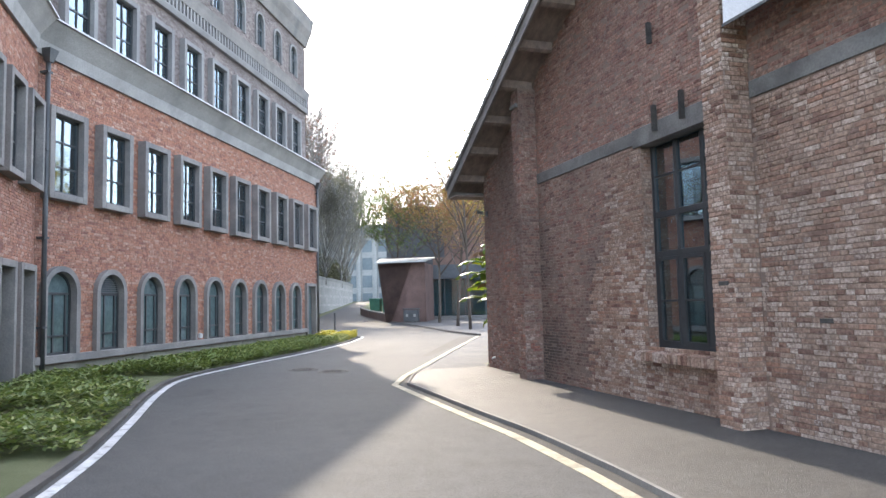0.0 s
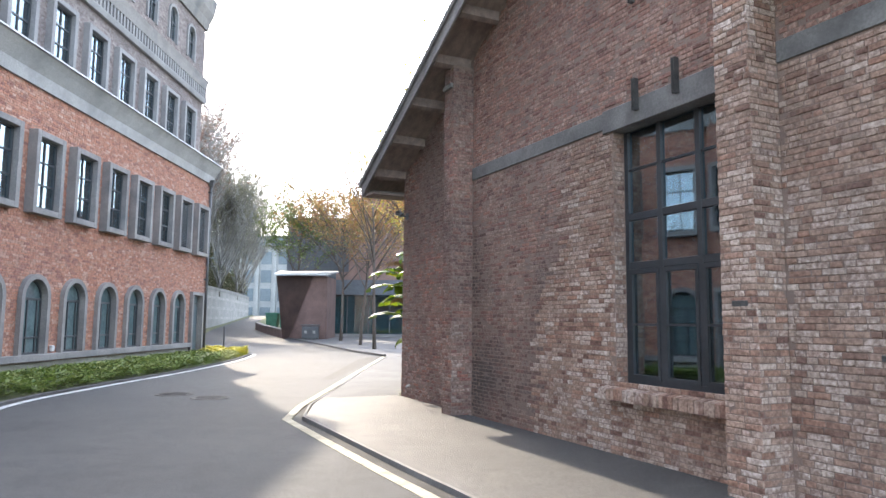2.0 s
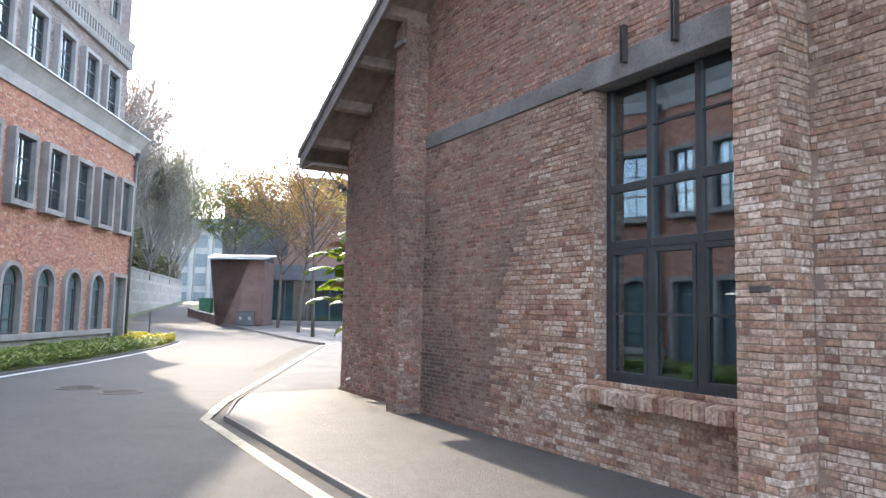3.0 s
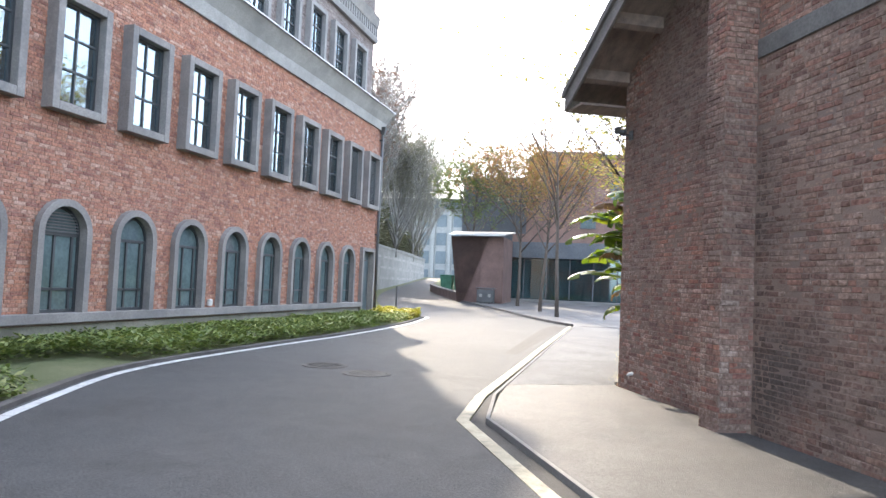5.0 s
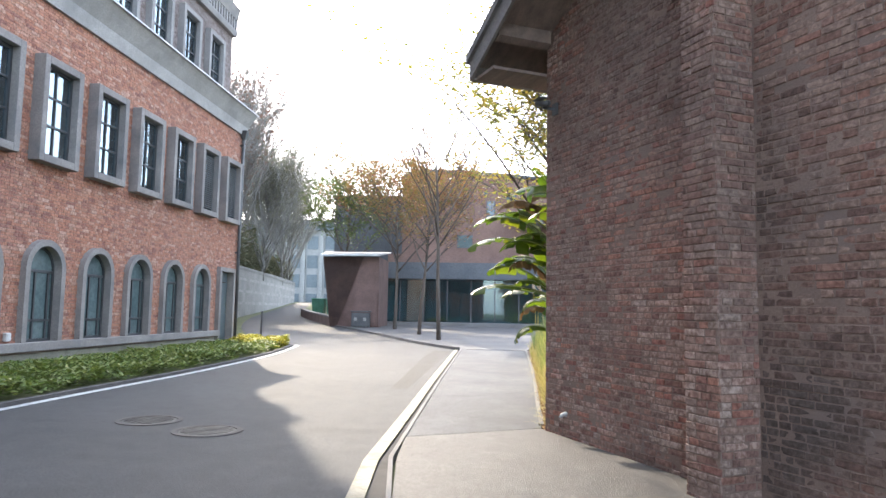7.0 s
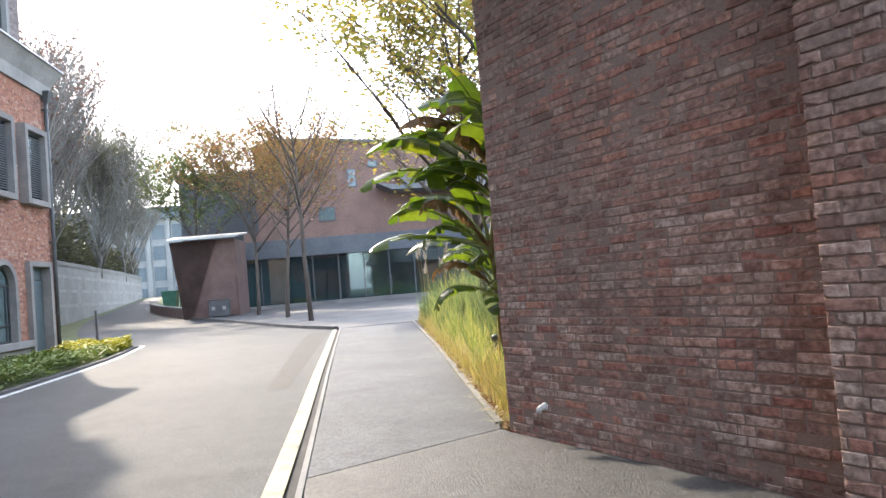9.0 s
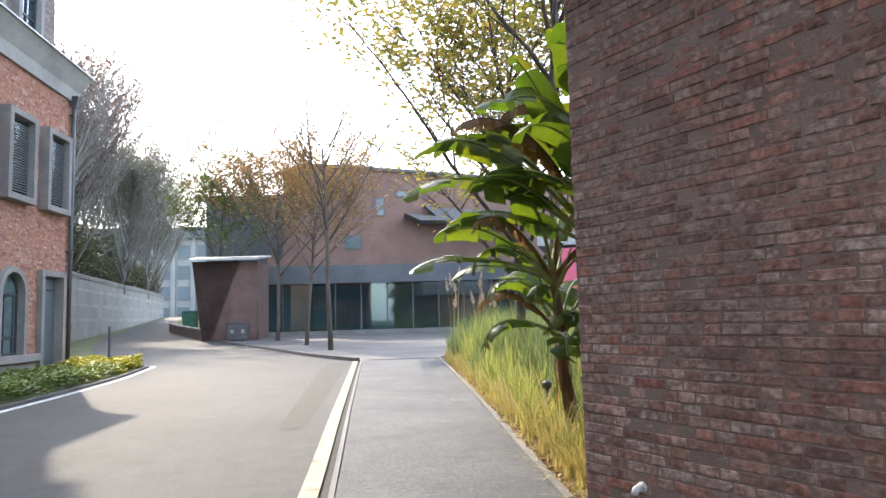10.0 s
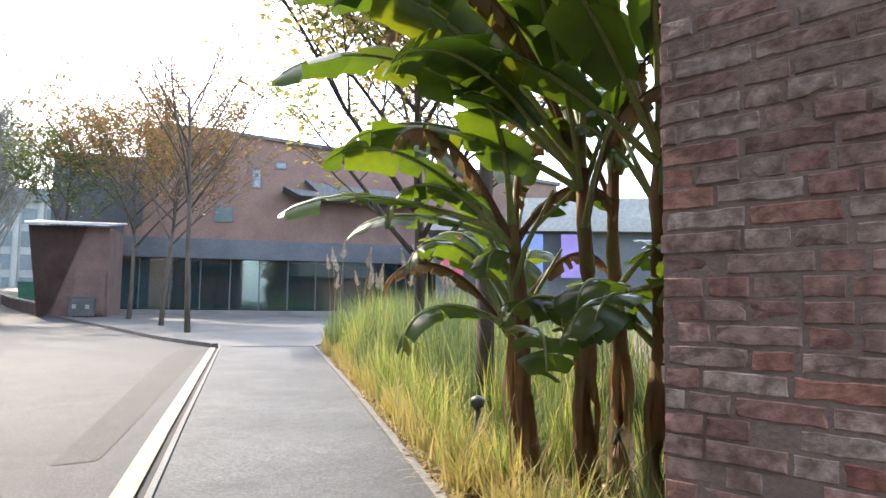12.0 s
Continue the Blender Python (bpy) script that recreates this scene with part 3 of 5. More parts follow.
def framed_window(name, x0, x1, z0, z1, y, cols, bars, mat, glass, matrix, label, category="window", t=0.055, group="", bar=0.05):
    """Metal window: outer frame, mullions at cols, transoms at bars, one pane a field."""
    w = tagged(new(name), label, category, group)
    w.matrix_basis = matrix
    bm = bmesh.new()
    for a in ((x0, x0 + t, z0, z1), (x1 - t, x1, z0, z1), (x0 + t, x1 - t, z0, z0 + t), (x0 + t, x1 - t, z1 - t, z1)):
        add_box(bm, a[0], a[1], y - 0.03, y + 0.05, a[2], a[3])
    part("frame", bm, mat, w)
    xs_ = [x0 + t] + list(cols) + [x1 - t]
    zs_ = [z0 + t] + list(bars) + [z1 - t]
    for c in cols:
        part("mullion", box(c - bar / 2, c + bar / 2, y - 0.028, y + 0.045, z0 + t, z1 - t, 0.004), mat, w)
    for r in bars:
        part("transom", box(x0 + t, x1 - t, y - 0.024, y + 0.04, r - bar * 0.6, r + bar * 0.6, 0.004), mat, w)
    for a, b in zip(xs_, xs_[1:]):
        for c, d in zip(zs_, zs_[1:]):
            p = part("pane", box(a, b, y + 0.005, y + 0.012, c, d), glass, w)
            p.visible_shadow = False
    return w


hall_window = framed_window("window_1", 6.61, 8.52, 0.82, 3.86, 0.20, (7.185, 7.76), (2.185, 2.765), WINDOW_METAL, GLASS, WALL, "tall slate-grey steel window in the brick hall", t=0.06, bar=0.07)
tagged(hall_window, kind="structure")
for a, b in ((6.67, 7.15), (7.22, 7.725), (7.795, 8.46)):
    bm = bmesh.new()
    for q in ((a, a + 0.04, 0.88, 2.14), (b - 0.04, b, 0.88, 2.14), (a + 0.04, b - 0.04, 0.88, 0.93), (a + 0.04, b - 0.04, 2.09, 2.14), (a + 0.04, b - 0.04, 1.49, 1.515)):
        add_box(bm, q[0], q[1], 0.165, 0.2, q[2], q[3])
    part("sash", bm, WINDOW_METAL, hall_window)
part("transom", box(6.67, 8.46, 0.185, 0.21, 3.325, 3.35), WINDOW_METAL, hall_window)
# dim room behind the hall window
bm = bmesh.new()
add_box(bm, 0.4, 17.0, 7.9, 8.0, 0.0, 4.1)
add_box(bm, 0.4, 17.0, 0.4, 7.9, -0.04, 0.0)
tagged(link_mesh("hall_interior", bm, ROOM, None, WALL), "dim plastered room behind the hall window", "interior", kind="structure")

# roof over the hall: deck, rake boards, purlins
roof = tagged(new("hall_roof"), "pitched roof with dark timber soffit and grey rake boards", "roof", kind="structure")
roof.matrix_basis = WALL
OV, E0 = 0.72, -0.52


def slope_box(a, b, y0, y1, lo, hi):
    """A board that follows the left roof slope from s=a to s=b."""
    bm = bmesh.new()
    z = lambda s: EAVE_Z + PITCH * s
    loop_prism(bm, [(a, z(a) + lo), (a, z(a) + hi), (b, z(b) + hi), (b, z(b) + lo)], y0, y1)
    bmesh.ops.recalc_face_normals(bm, faces=bm.faces)
    return bm


def mirror_slope(bm):
    for v in bm.verts:
        v.co.x = 2 * RIDGE_S - v.co.x
    bmesh.ops.reverse_faces(bm, faces=bm.faces)
    return bm


DECK = surface("roof_deck_tiles", (0.10, 0.10, 0.105), (0.16, 0.16, 0.165), 1.0, 20, 0.8, 0.3)
for flip in (False, True):
    f = mirror_slope if flip else (lambda q: q)
    part("roof_deck", f(slope_box(E0, RIDGE_S, -OV, 16.4, 0.40, 0.48)), DECK, roof)
    part("soffit_board", f(slope_box(E0 + 0.02, RIDGE_S, -OV + 0.02, 16.4, 0.35, 0.40)), TIMBER, roof)
    part("rake_board", f(slope_box(E0 - 0.02, RIDGE_S, -OV - 0.035, -OV, 0.20, 0.42)), STONE, roof)
    part("rake_cap", f(slope_box(E0 - 0.05, RIDGE_S, -OV - 0.075, -OV + 0.02, 0.42, 0.52)), CONCRETE, roof)
    part("eave_board", f(slope_box(E0 - 0.03, E0 + 0.01, -OV, 16.4, 0.20, 0.46)), STONE, roof)
    s = 0.05
    while s < RIDGE_S - 0.2:
        part("purlin", f(slope_box(s, s + 0.09, -OV + 0.02, -0.03, 0.20, 0.35)), TIMBER, roof)
        s += 0.95
tagged(link_mesh("soffit_corner", box(-0.45, 0.0, -0.70, 0.30, 4.085, 4.12), TIMBER, None, WALL), kind="structure")
pl = tagged(new("ridge_pad"), "small pale bearing plate on top of the pier", "plate")
pl.matrix_basis = WALL
part("plate", box(2.70, 3.01, -0.42, -0.02, 5.42, 5.50, 0.006), CONCRETE, pl)

for s0, za, zb in ((7.09, 3.93, 4.30), (7.715, 3.94, 4.33), (7.06, 5.22, 5.53)):
    br = tagged(new("iron_bracket"), "short dark iron bracket fixed to the brick wall", "bracket", "iron brackets on the gable wall")
    br.matrix_basis = WALL
    part("web", box(s0 - 0.024, s0 + 0.024, -0.055, -0.035, za, zb, 0.003), IRON, br)
    part("flange", box(s0 - 0.024, s0 - 0.014, -0.105, -0.055, za, zb), IRON, br)
    part("flange", box(s0 + 0.014, s0 + 0.024, -0.105, -0.055, za, zb), IRON, br)

# ---- brick office building: main front ----
COURSE, BRICK = 0.066, 0.228
MAIN = Matrix.Translation((-11.02, 0, 0)) @ pose(0, 0, 0, 0, 0, 90)      # x along the front (world y), y into the building
K = [30.76 - 1.826 * k for k in range(10)]
Y0, Y1 = 13.55, 32.05
ARCHES = [arch_pts(c, 0.52, 0.56, 2.02, 0.52, 14) for c in K[1:]]
RECTS = [rect_pts(c - 0.52, c + 0.52, 4.26, 6.17) for c in K]
DOOR = rect_pts(30.31, 31.39, 0.06, 2.54)
front = holed_wall("wall_front", rect_pts(Y0, Y1, -0.05, 8.2), ARCHES + RECTS + [DOOR], 0, 0.3, MORTAR_RED, MAIN)
tagged(front, "long red brick office front with grey window surrounds", "wall", kind="structure")
rng = random.Random(11)
wide = [arch_pts(c, 0.57, 0.5, 2.02, 0.57, 14) for c in K[1:]] + [rect_pts(c - 0.58, c + 0.58, 4.22, 6.22) for c in K] + [rect_pts(30.25, 31.45, 0, 2.6)]
me = brick_mesh("bricks", brick_rows(Y0, Y1, 0.56, 7.45, wide, rng), 0, rng, 0.009, 0.002)
me.materials.append(RED_BRICK)
ob = new("bricks", me)
ob.parent = front
tagged(ob, kind="stuff")
tagged(link_mesh("wall_end", box(Y1 - 0.3, Y1, 0.3, 9.0, -0.05, 8.2), MORTAR_RED, None, MAIN), "brick end wall of the office building", "wall", kind="structure")
tagged(link_mesh("plinth", box(Y0, 30.2, -0.035, 0.0, -0.05, 0.36), PLINTH, None, MAIN), "grey-green rendered plinth", "plinth", kind="structure")
tagged(link_mesh("sill_band", box(Y0 - 0.1, 30.25, -0.16, 0.28, 0.40, 0.58, 0.012), STONE, None, MAIN), "continuous grey stone sill under the arched windows", "sill", kind="structure")
bm = bmesh.new()
add_box(bm, Y0, Y1 - 0.3, 4.0, 4.1, 0.0, 8.1)
add_box(bm, Y0, Y1 - 0.3, 0.3, 4.0, -0.04, 0.0)
add_box(bm, Y0, Y1 - 0.3, 0.3, 4.0, 3.5, 3.7)
add_box(bm, Y0, Y1 - 0.3, 0.3, 4.0, 7.3, 7.4)
tagged(link_mesh("office_interior", bm, ROOM, None, MAIN), "dim rooms behind the office windows", "interior", kind="structure")


def surround_rect(w, c, z0, z1, proud, depth, mat, half=0.46, t=0.13):
    for nm, a in (("jamb", (c - half - t, c - half, z0 - t, z1 + t)), ("jamb", (c + half, c + half + t, z0 - t, z1 + t)), ("head", (c - half, c + half, z1, z1 + t)), ("sill", (c - half, c + half, z0 - t, z0))):
        part(nm, box(a[0], a[1], -proud, depth, a[2], a[3], 0.008), mat, w)


LOUVRE = surface("louvre_metal", (0.10, 0.105, 0.11), (0.15, 0.155, 0.16), 2.0, 40, 0.6, 0.1)
for i, c in enumerate(K):
    louvred = i < 2
    w = framed_window("window_upper", c - 0.48, c + 0.48, 4.30, 6.13, -0.06, () if louvred else (c - 0.02,), () if louvred else (4.93, 5.52), WINDOW_METAL, GLASS_OFFICE, MAIN, "louvred window in a deep grey stone surround" if louvred else "mullioned window in a deep grey stone surround", "window", bar=0.035, group="first floor windows")
    surround_rect(w, c, 4.30, 6.13, 0.25, 0.22, STONE, 0.48, 0.155)
    if louvred:
        for j in range(26):
            part("slat", box(c - 0.4, c + 0.4, -0.13, -0.09, 4.40 + j * 0.063, 4.42 + j * 0.063), LOUVRE, w)
for i, c in enumerate(K[1:]):
    w = tagged(new("window_arched"), "arched window with grey stone surround and slate frame", "window", "ground floor arched windows")
    w.matrix_basis = MAIN
    bm = bmesh.new()
    ring_prism(bm, arch_pts(c, 0.61, 0.58, 2.02, 0.61), arch_pts(c, 0.48, 0.58, 2.02, 0.48), -0.13, 0.28)
    part("surround", bm, STONE, w)
    bm = bmesh.new()
    ring_prism(bm, arch_pts(c, 0.478, 0.58, 2.02, 0.478), arch_pts(c, 0.425, 0.58, 2.02, 0.425), 0.04, 0.10)
    part("frame", bm, WINDOW_METAL, w)
    for nm, a in (("transom", (c - 0.42, c + 0.42, 1.96, 2.02)), ("mullion", (c - 0.12, c - 0.07, 0.63, 1.96)), ("mullion", (c + 0.28, c + 0.33, 0.63, 1.96)), ("transom", (c - 0.42, c + 0.42, 0.98, 1.03)), ("transom", (c - 0.42, c + 0.42, 0.58, 0.64))):
        part(nm, box(a[0], a[1], 0.035, 0.105, a[2], a[3], 0.003), WINDOW_METAL, w)
    bm = bmesh.new()
    loop_prism(bm, arch_pts(c, 0.43, 0.6, 2.02, 0.43), 0.066, 0.072)
    bmesh.ops.recalc_face_normals(bm, faces=bm.faces)
    p = part("pane", bm, TEAL_PANE, w)
    if i == 7:
        for j in range(7):
            h = 0.41 * math.sqrt(max(0.05, 1 - ((j * 0.055) / 0.4) ** 2))
            part("slat", box(c - h, c + h, 0.0, 0.04, 2.03 + j * 0.055, 2.05 + j * 0.055), LOUVRE, w)

DOOR_PAINT = surface("slate_door_paint", (0.06, 0.085, 0.095), (0.085, 0.11, 0.12), 1.5, 30, 0.55, 0.1, spec=0.5)


def service_door(name, a, b, z0, z1, matrix, label):
    w = tagged(new(name), label, "door", kind="structure")
    w.matrix_basis = matrix
    for nm, q in (("jamb", (a - 0.14, a, z0, z1 + 0.14)), ("jamb", (b, b + 0.14, z0, z1 + 0.14)), ("head", (a, b, z1, z1 + 0.14))):
        part(nm, box(q[0], q[1], -0.14, 0.2, q[2], q[3], 0.008), STONE, w)
    part("leaf", box(a, b, 0.10, 0.15, z0, z1 - 0.35), DOOR_PAINT, w)
    part("fanlight", box(a, b, 0.10, 0.13, z1 - 0.33, z1), DOOR_PAINT, w)
    part("panel", box(a + 0.12, b - 0.12, 0.085, 0.10, z0 + 0.2, z1 - 0.55, 0.004), DOOR_PAINT, w)
    part("handle", box(a + 0.08, a + 0.12, 0.03, 0.085, z0 + 0.95, z0 + 1.15, 0.004), DARK_METAL, w)
    part("step", box(a - 0.14, b + 0.14, -0.35, 0.2, -0.05, z0), CONCRETE, w)
    return w


service_door("door_1", 30.35, 31.35, 0.12, 2.5, MAIN, "slate-blue steel door in a grey stone surround")

# cornice and storeys above
STONE_DARK = surface("shaded_grey_render", (0.22, 0.21, 0.21), (0.29, 0.28, 0.275), 0.9, 30, 0.88, 0.25)


def cornice(name, x0, x1, y, profile, mat, matrix, label=""):
    """A moulding: profile of (outward, z) points drawn along the wall."""
    bm = bmesh.new()
    a, b = [bm.verts.new((x0, y - o, z)) for o, z in profile], [bm.verts.new((x1 + 0.35 * max(o, 0.0), y - o, z)) for i, (o, z) in enumerate(profile)]
    for i in range(len(profile)):
        j = (i + 1) % len(profile)
        bm.faces.new((a[i], a[j], b[j], b[i]))
    bm.faces.new(a[::-1]), bm.faces.new(b)
    bmesh.ops.recalc_face_normals(bm, faces=bm.faces)
    return tagged(link_mesh(name, bm, mat, None, matrix), label, kind="structure")


cornice("cornice", Y0 - 0.4, Y1, 0.0, [(-0.3, 7.42), (0.08, 7.42), (0.12, 7.74), (0.30, 8.02), (0.42, 8.18), (-0.3, 8.24)], CORNICE_PAINT, MAIN, "deep grey cornice along the office front")
cornice("cornice_flashing", Y0 - 0.5, Y1, 0.0, [(-0.3, 8.245), (0.47, 8.185), (0.47, 8.225), (-0.3, 8.29)], ZINC, MAIN, "pale metal flashing on the cornice")
UP = Matrix.Translation((-11.5, 0, 0)) @ pose(0, 0, 0, 0, 0, 90)
UY1 = 31.75
KU = [30.15 - 1.85 * k for k in range(12)]
U_RECT = [rect_pts(c - 0.51, c + 0.51, 8.63, 10.32) for c in KU]
U_ARCH = [arch_pts(c, 0.38, 12.5, 13.5, 0.38, 10) for c in KU]
upper = holed_wall("wall_upper", rect_pts(8.5, UY1, 8.0, 15.0), U_RECT + U_ARCH, 0, 0.3, MORTAR_GREY, UP)
tagged(upper, "grey brick upper storeys of the office building", "wall", kind="structure")
me = brick_mesh("bricks", brick_rows(8.5, UY1, 8.35, 15.0, [rect_pts(c - 0.57, c + 0.57, 8.55, 10.4) for c in KU] + [arch_pts(c, 0.4, 12.5, 13.5, 0.4, 10) for c in KU], rng), 0, rng, 0.009, 0.002)
me.materials.append(GREY_BRICK)
ob = new("bricks", me)
ob.parent = upper
tagged(ob, kind="stuff")
bm = bmesh.new()
add_box(bm, 8.5, UY1, 3.5, 3.6, 8.0, 15.0)
add_box(bm, 8.5, UY1, 0.3, 3.5, 11.3, 11.5)
add_box(bm, UY1 - 0.3, UY1, 0.3, 9.0, 8.0, 15.0)
add_box(bm, 8.5, UY1, 0.3, 9.0, 14.9, 15.0)
add_box(bm, 8.5, 8.8, 0.3, 9.0, 8.0, 15.0)
tagged(link_mesh("upper_interior", bm, ROOM, None, UP), "rooms and end wall of the upper storeys", "interior", kind="structure")
for c in KU:
    w = framed_window("window_upper", c - 0.47, c + 0.47, 8.67, 10.28, -0.03, (c,), (9.2, 9.74), WINDOW_METAL, GLASS_OFFICE, UP, "narrow window in a dark grey stone surround", "window", bar=0.035, group="second floor windows")
    surround_rect(w, c, 8.67, 10.28, 0.2, 0.2, STONE_DARK, 0.47, 0.15)
    w = tagged(new("window_arched"), "small arched window high in the grey wall", "window", "top floor arched windows")
    w.matrix_basis = UP
    bm = bmesh.new()
    ring_prism(bm, arch_pts(c, 0.45, 12.45, 13.5, 0.45, 10), arch_pts(c, 0.34, 12.45, 13.5, 0.34, 10), -0.08, 0.28)
    part("surround", bm, STONE_DARK, w)
    bm = bmesh.new()
    loop_prism(bm, arch_pts(c, 0.34, 12.5, 13.5, 0.34, 10), 0.04, 0.046)
    bmesh.ops.recalc_face_normals(bm, faces=bm.faces)
    p = part("pane", bm, GLASS_OFFICE, w)
    p.visible_shadow = False
    part("mullion", box(c - 0.02, c + 0.02, 0.01, 0.04, 12.5, 13.82), WINDOW_METAL, w)
    part("transom", box(c - 0.33, c + 0.33, 0.01, 0.04, 13.2, 13.24), WINDOW_METAL, w)
cornice("cornice_middle", 8.5, UY1, 0.0, [(-0.3, 11.0), (0.14, 11.0), (0.18, 11.15), (0.18, 11.2), (-0.3, 11.2)], STONE_DARK, UP, "grey string course")
cornice("cornice_middle", 8.5, UY1, 0.0, [(-0.3, 11.62), (0.16, 11.62), (0.2, 11.9), (0.24, 12.05), (-0.3, 12.12)], STONE, UP, "grey string course")
cornice("cornice_top", 8.5, UY1, 0.0, [(-0.3, 14.35), (0.1, 14.35), (0.14, 14.5), (0.2, 14.75), (0.34, 15.1), (0.44, 15.72), (-0.3, 15.82)], STONE, UP, "heavy grey top cornice")
bm = bmesh.new()
x = 8.6
while x < UY1:
    add_box(bm, x, x + 0.1, -0.15, 0.0, 11.2, 11.62)
    x += 0.22
tagged(link_mesh("dentils", bm, STONE_DARK, None, UP), "row of small stone balusters", "trim", kind="stuff")


def tube(bm, pts, radii, seg=8):
    """A tapered round bar along 3D points."""
    rings = []
    for i, p in enumerate(pts):
        p = Vector(p)
        a, b = Vector(pts[max(i - 1, 0)]), Vector(pts[min(i + 1, len(pts) - 1)])
        q = (b - a).to_track_quat("Z", "Y") if (b - a).length > 1e-6 else Euler((0, 0, 0)).to_quaternion()
        rings.append([bm.verts.new(p + q @ Vector((radii[i] * math.cos(2 * math.pi * k / seg), radii[i] * math.sin(2 * math.pi * k / seg), 0))) for k in range(seg)])
    for r, s in zip(rings, rings[1:]):
        for k in range(seg):
            bm.faces.new((r[k], r[(k + 1) % seg], s[(k + 1) % seg], s[k]))
    if seg > 4:
        bm.faces.new(rings[0][::-1]), bm.faces.new(rings[-1])


# downpipes
for mtx, x, y in ((MAIN, 31.75, -0.10), (MAIN, Y0 + 0.12, -0.16)):
    dp = tagged(new("downpipe"), "dark rainwater pipe with a hopper head on the brick wall", "pipe", "rainwater pipes")
    dp.matrix_basis = mtx
    bm = bmesh.new()
    tube(bm, [(x, y, 0.02), (x, y, 7.25)], [0.055, 0.055], 12)
    part("pipe", bm, DARK_METAL, dp, smooth=True)
    bm = bmesh.new()
    bmesh.ops.create_cone(bm, cap_ends=True, segments=4, radius1=0.09, radius2=0.2, depth=0.3)
    part("hopper", bm, DARK_METAL, dp, matrix=pose(x, y - 0.02, 7.4, 0, 0, 45))
    for z in (1.2, 3.2, 5.2, 7.0):
        part("bracket", box(x - 0.075, x + 0.075, y - 0.06, 0.0, z, z + 0.05), DARK_METAL, dp)

# wing that turns towards the lane
WING = Matrix.Translation((-11.02, 13.55, 0)) @ pose(0, 0, 0, 0, 0, 116.6)
WC = [-0.85 - 1.42 * k for k in range(9)]
w_rect = [rect_pts(c - 0.44, c + 0.44, 4.29, 6.14) for c in WC]
w_door = [rect_pts(-1.32, -0.38, 0.08, 2.49), rect_pts(-2.76, -1.82, 0.08, 2.49)]
wing = holed_wall("wall_wing", rect_pts(-14.0, 0.0, -0.05, 8.2), w_rect + w_door, 0, 0.3, MORTAR_RED, WING)
tagged(wing, "red brick wing of the office building", "wall", kind="structure")
me = brick_mesh("bricks", brick_rows(-14.0, -0.02, 0.0, 7.45, [rect_pts(c - 0.5, c + 0.5, 4.25, 6.18) for c in WC] + [rect_pts(-1.42, -0.28, 0, 2.6), rect_pts(-2.86, -1.72, 0, 2.6)], rng), 0, rng, 0.009, 0.002)
me.materials.append(RED_BRICK)
ob = new("bricks", me)
ob.parent = wing
tagged(ob, kind="stuff")
for c in WC:
    w = framed_window("window_upper", c - 0.40, c + 0.40, 4.33, 6.1, -0.06, (c,), (4.93, 5.52), WINDOW_METAL, GLASS_OFFICE, WING, "mullioned window in a deep grey stone surround", "window", bar=0.035, group="wing windows")
    surround_rect(w, c, 4.33, 6.1, 0.25, 0.22, STONE, 0.40)
service_door("door_2", -1.28, -0.42, 0.12, 2.45, WING, "slate-blue door in a grey stone surround")
service_door("door_3", -2.72, -1.86, 0.12, 2.45, WING, "slate-blue door in a grey stone surround")
cornice("cornice_wing", -14.0, -0.4, 0.0, [(-0.3, 7.42), (0.08, 7.42), (0.12, 7.74), (0.30, 8.02), (0.42, 8.18), (-0.3, 8.24)], CORNICE_PAINT, WING, "deep grey cornice along the wing")
cornice("flashing_wing", -14.0, -0.4, 0.0, [(-0.3, 8.245), (0.47, 8.185), (0.47, 8.225), (-0.3, 8.29)], ZINC, WING)
bm = bmesh.new()
add_box(bm, -14.0, -0.3, 4.0, 4.1, 0.0, 8.1)
add_box(bm, -14.0, -0.3, 0.3, 4.0, 3.5, 3.7)
add_box(bm, -14.0, -0.3, 0.3, 4.0, -0.04, 0.0)
add_box(bm, -14.0, 0.0, 0.3, 4.0, 8.1, 8.2)
tagged(link_mesh("wing_interior", bm, ROOM, None, WING), kind="structure")
tagged(link_mesh("wall_wing_upper", box(-14.0, 1.5, 0.9, 1.2, 8.0, 15.0), MORTAR_GREY, None, WING), "grey upper storeys of the wing", "wall", kind="structure")
tagged(link_mesh("flat_roof", box(Y0, Y1 - 0.3, 0.3, 8.0, 8.1, 8.2), DECK, None, MAIN), kind="structure")

# ---- kiosk, far hall, far terrace ----
kiosk = tagged(new("kiosk"), "rust-brown folded kiosk with a pale flat roof", "kiosk")
kiosk.matrix_basis = pose(-12.3, 56.0, 0.3)
bm = bmesh.new()
tp, bt = [(-1.95, 0.0), (2.0, 0.0), (2.0, 4.0), (-1.95, 4.0)], [(-1.35, 0.25), (2.0, 0.25), (2.0, 4.0), (-1.35, 4.0)]
a, b = [bm.verts.new((x, y, -0.3)) for x, y in bt], [bm.verts.new((x, y, 4.7)) for x, y in tp]
for i in range(4):
    bm.faces.new((a[i], a[(i + 1) % 4], b[(i + 1) % 4], b[i]))
bm.faces.new(b), bm.faces.new(a[::-1])
BROWN_BRICK = surface("brown_brick_far", (0.13, 0.085, 0.075), (0.18, 0.115, 0.10), 1.0, 18, 0.9, 0.3)
part("body", bm, BROWN_BRICK, kiosk)
bm = bmesh.new()
vs = [bm.verts.new(p) for p in ((-2.0, -0.06, 4.7), (0.9, -0.06, 4.7), (-0.9, 0.14, -0.1), (-1.42, 0.19, -0.3))]
bm.faces.new(vs)
bmesh.ops.solidify(bm, geom=bm.faces, thickness=0.05)
part("panel", bm, RUST, kiosk, "dark rusted steel panel")
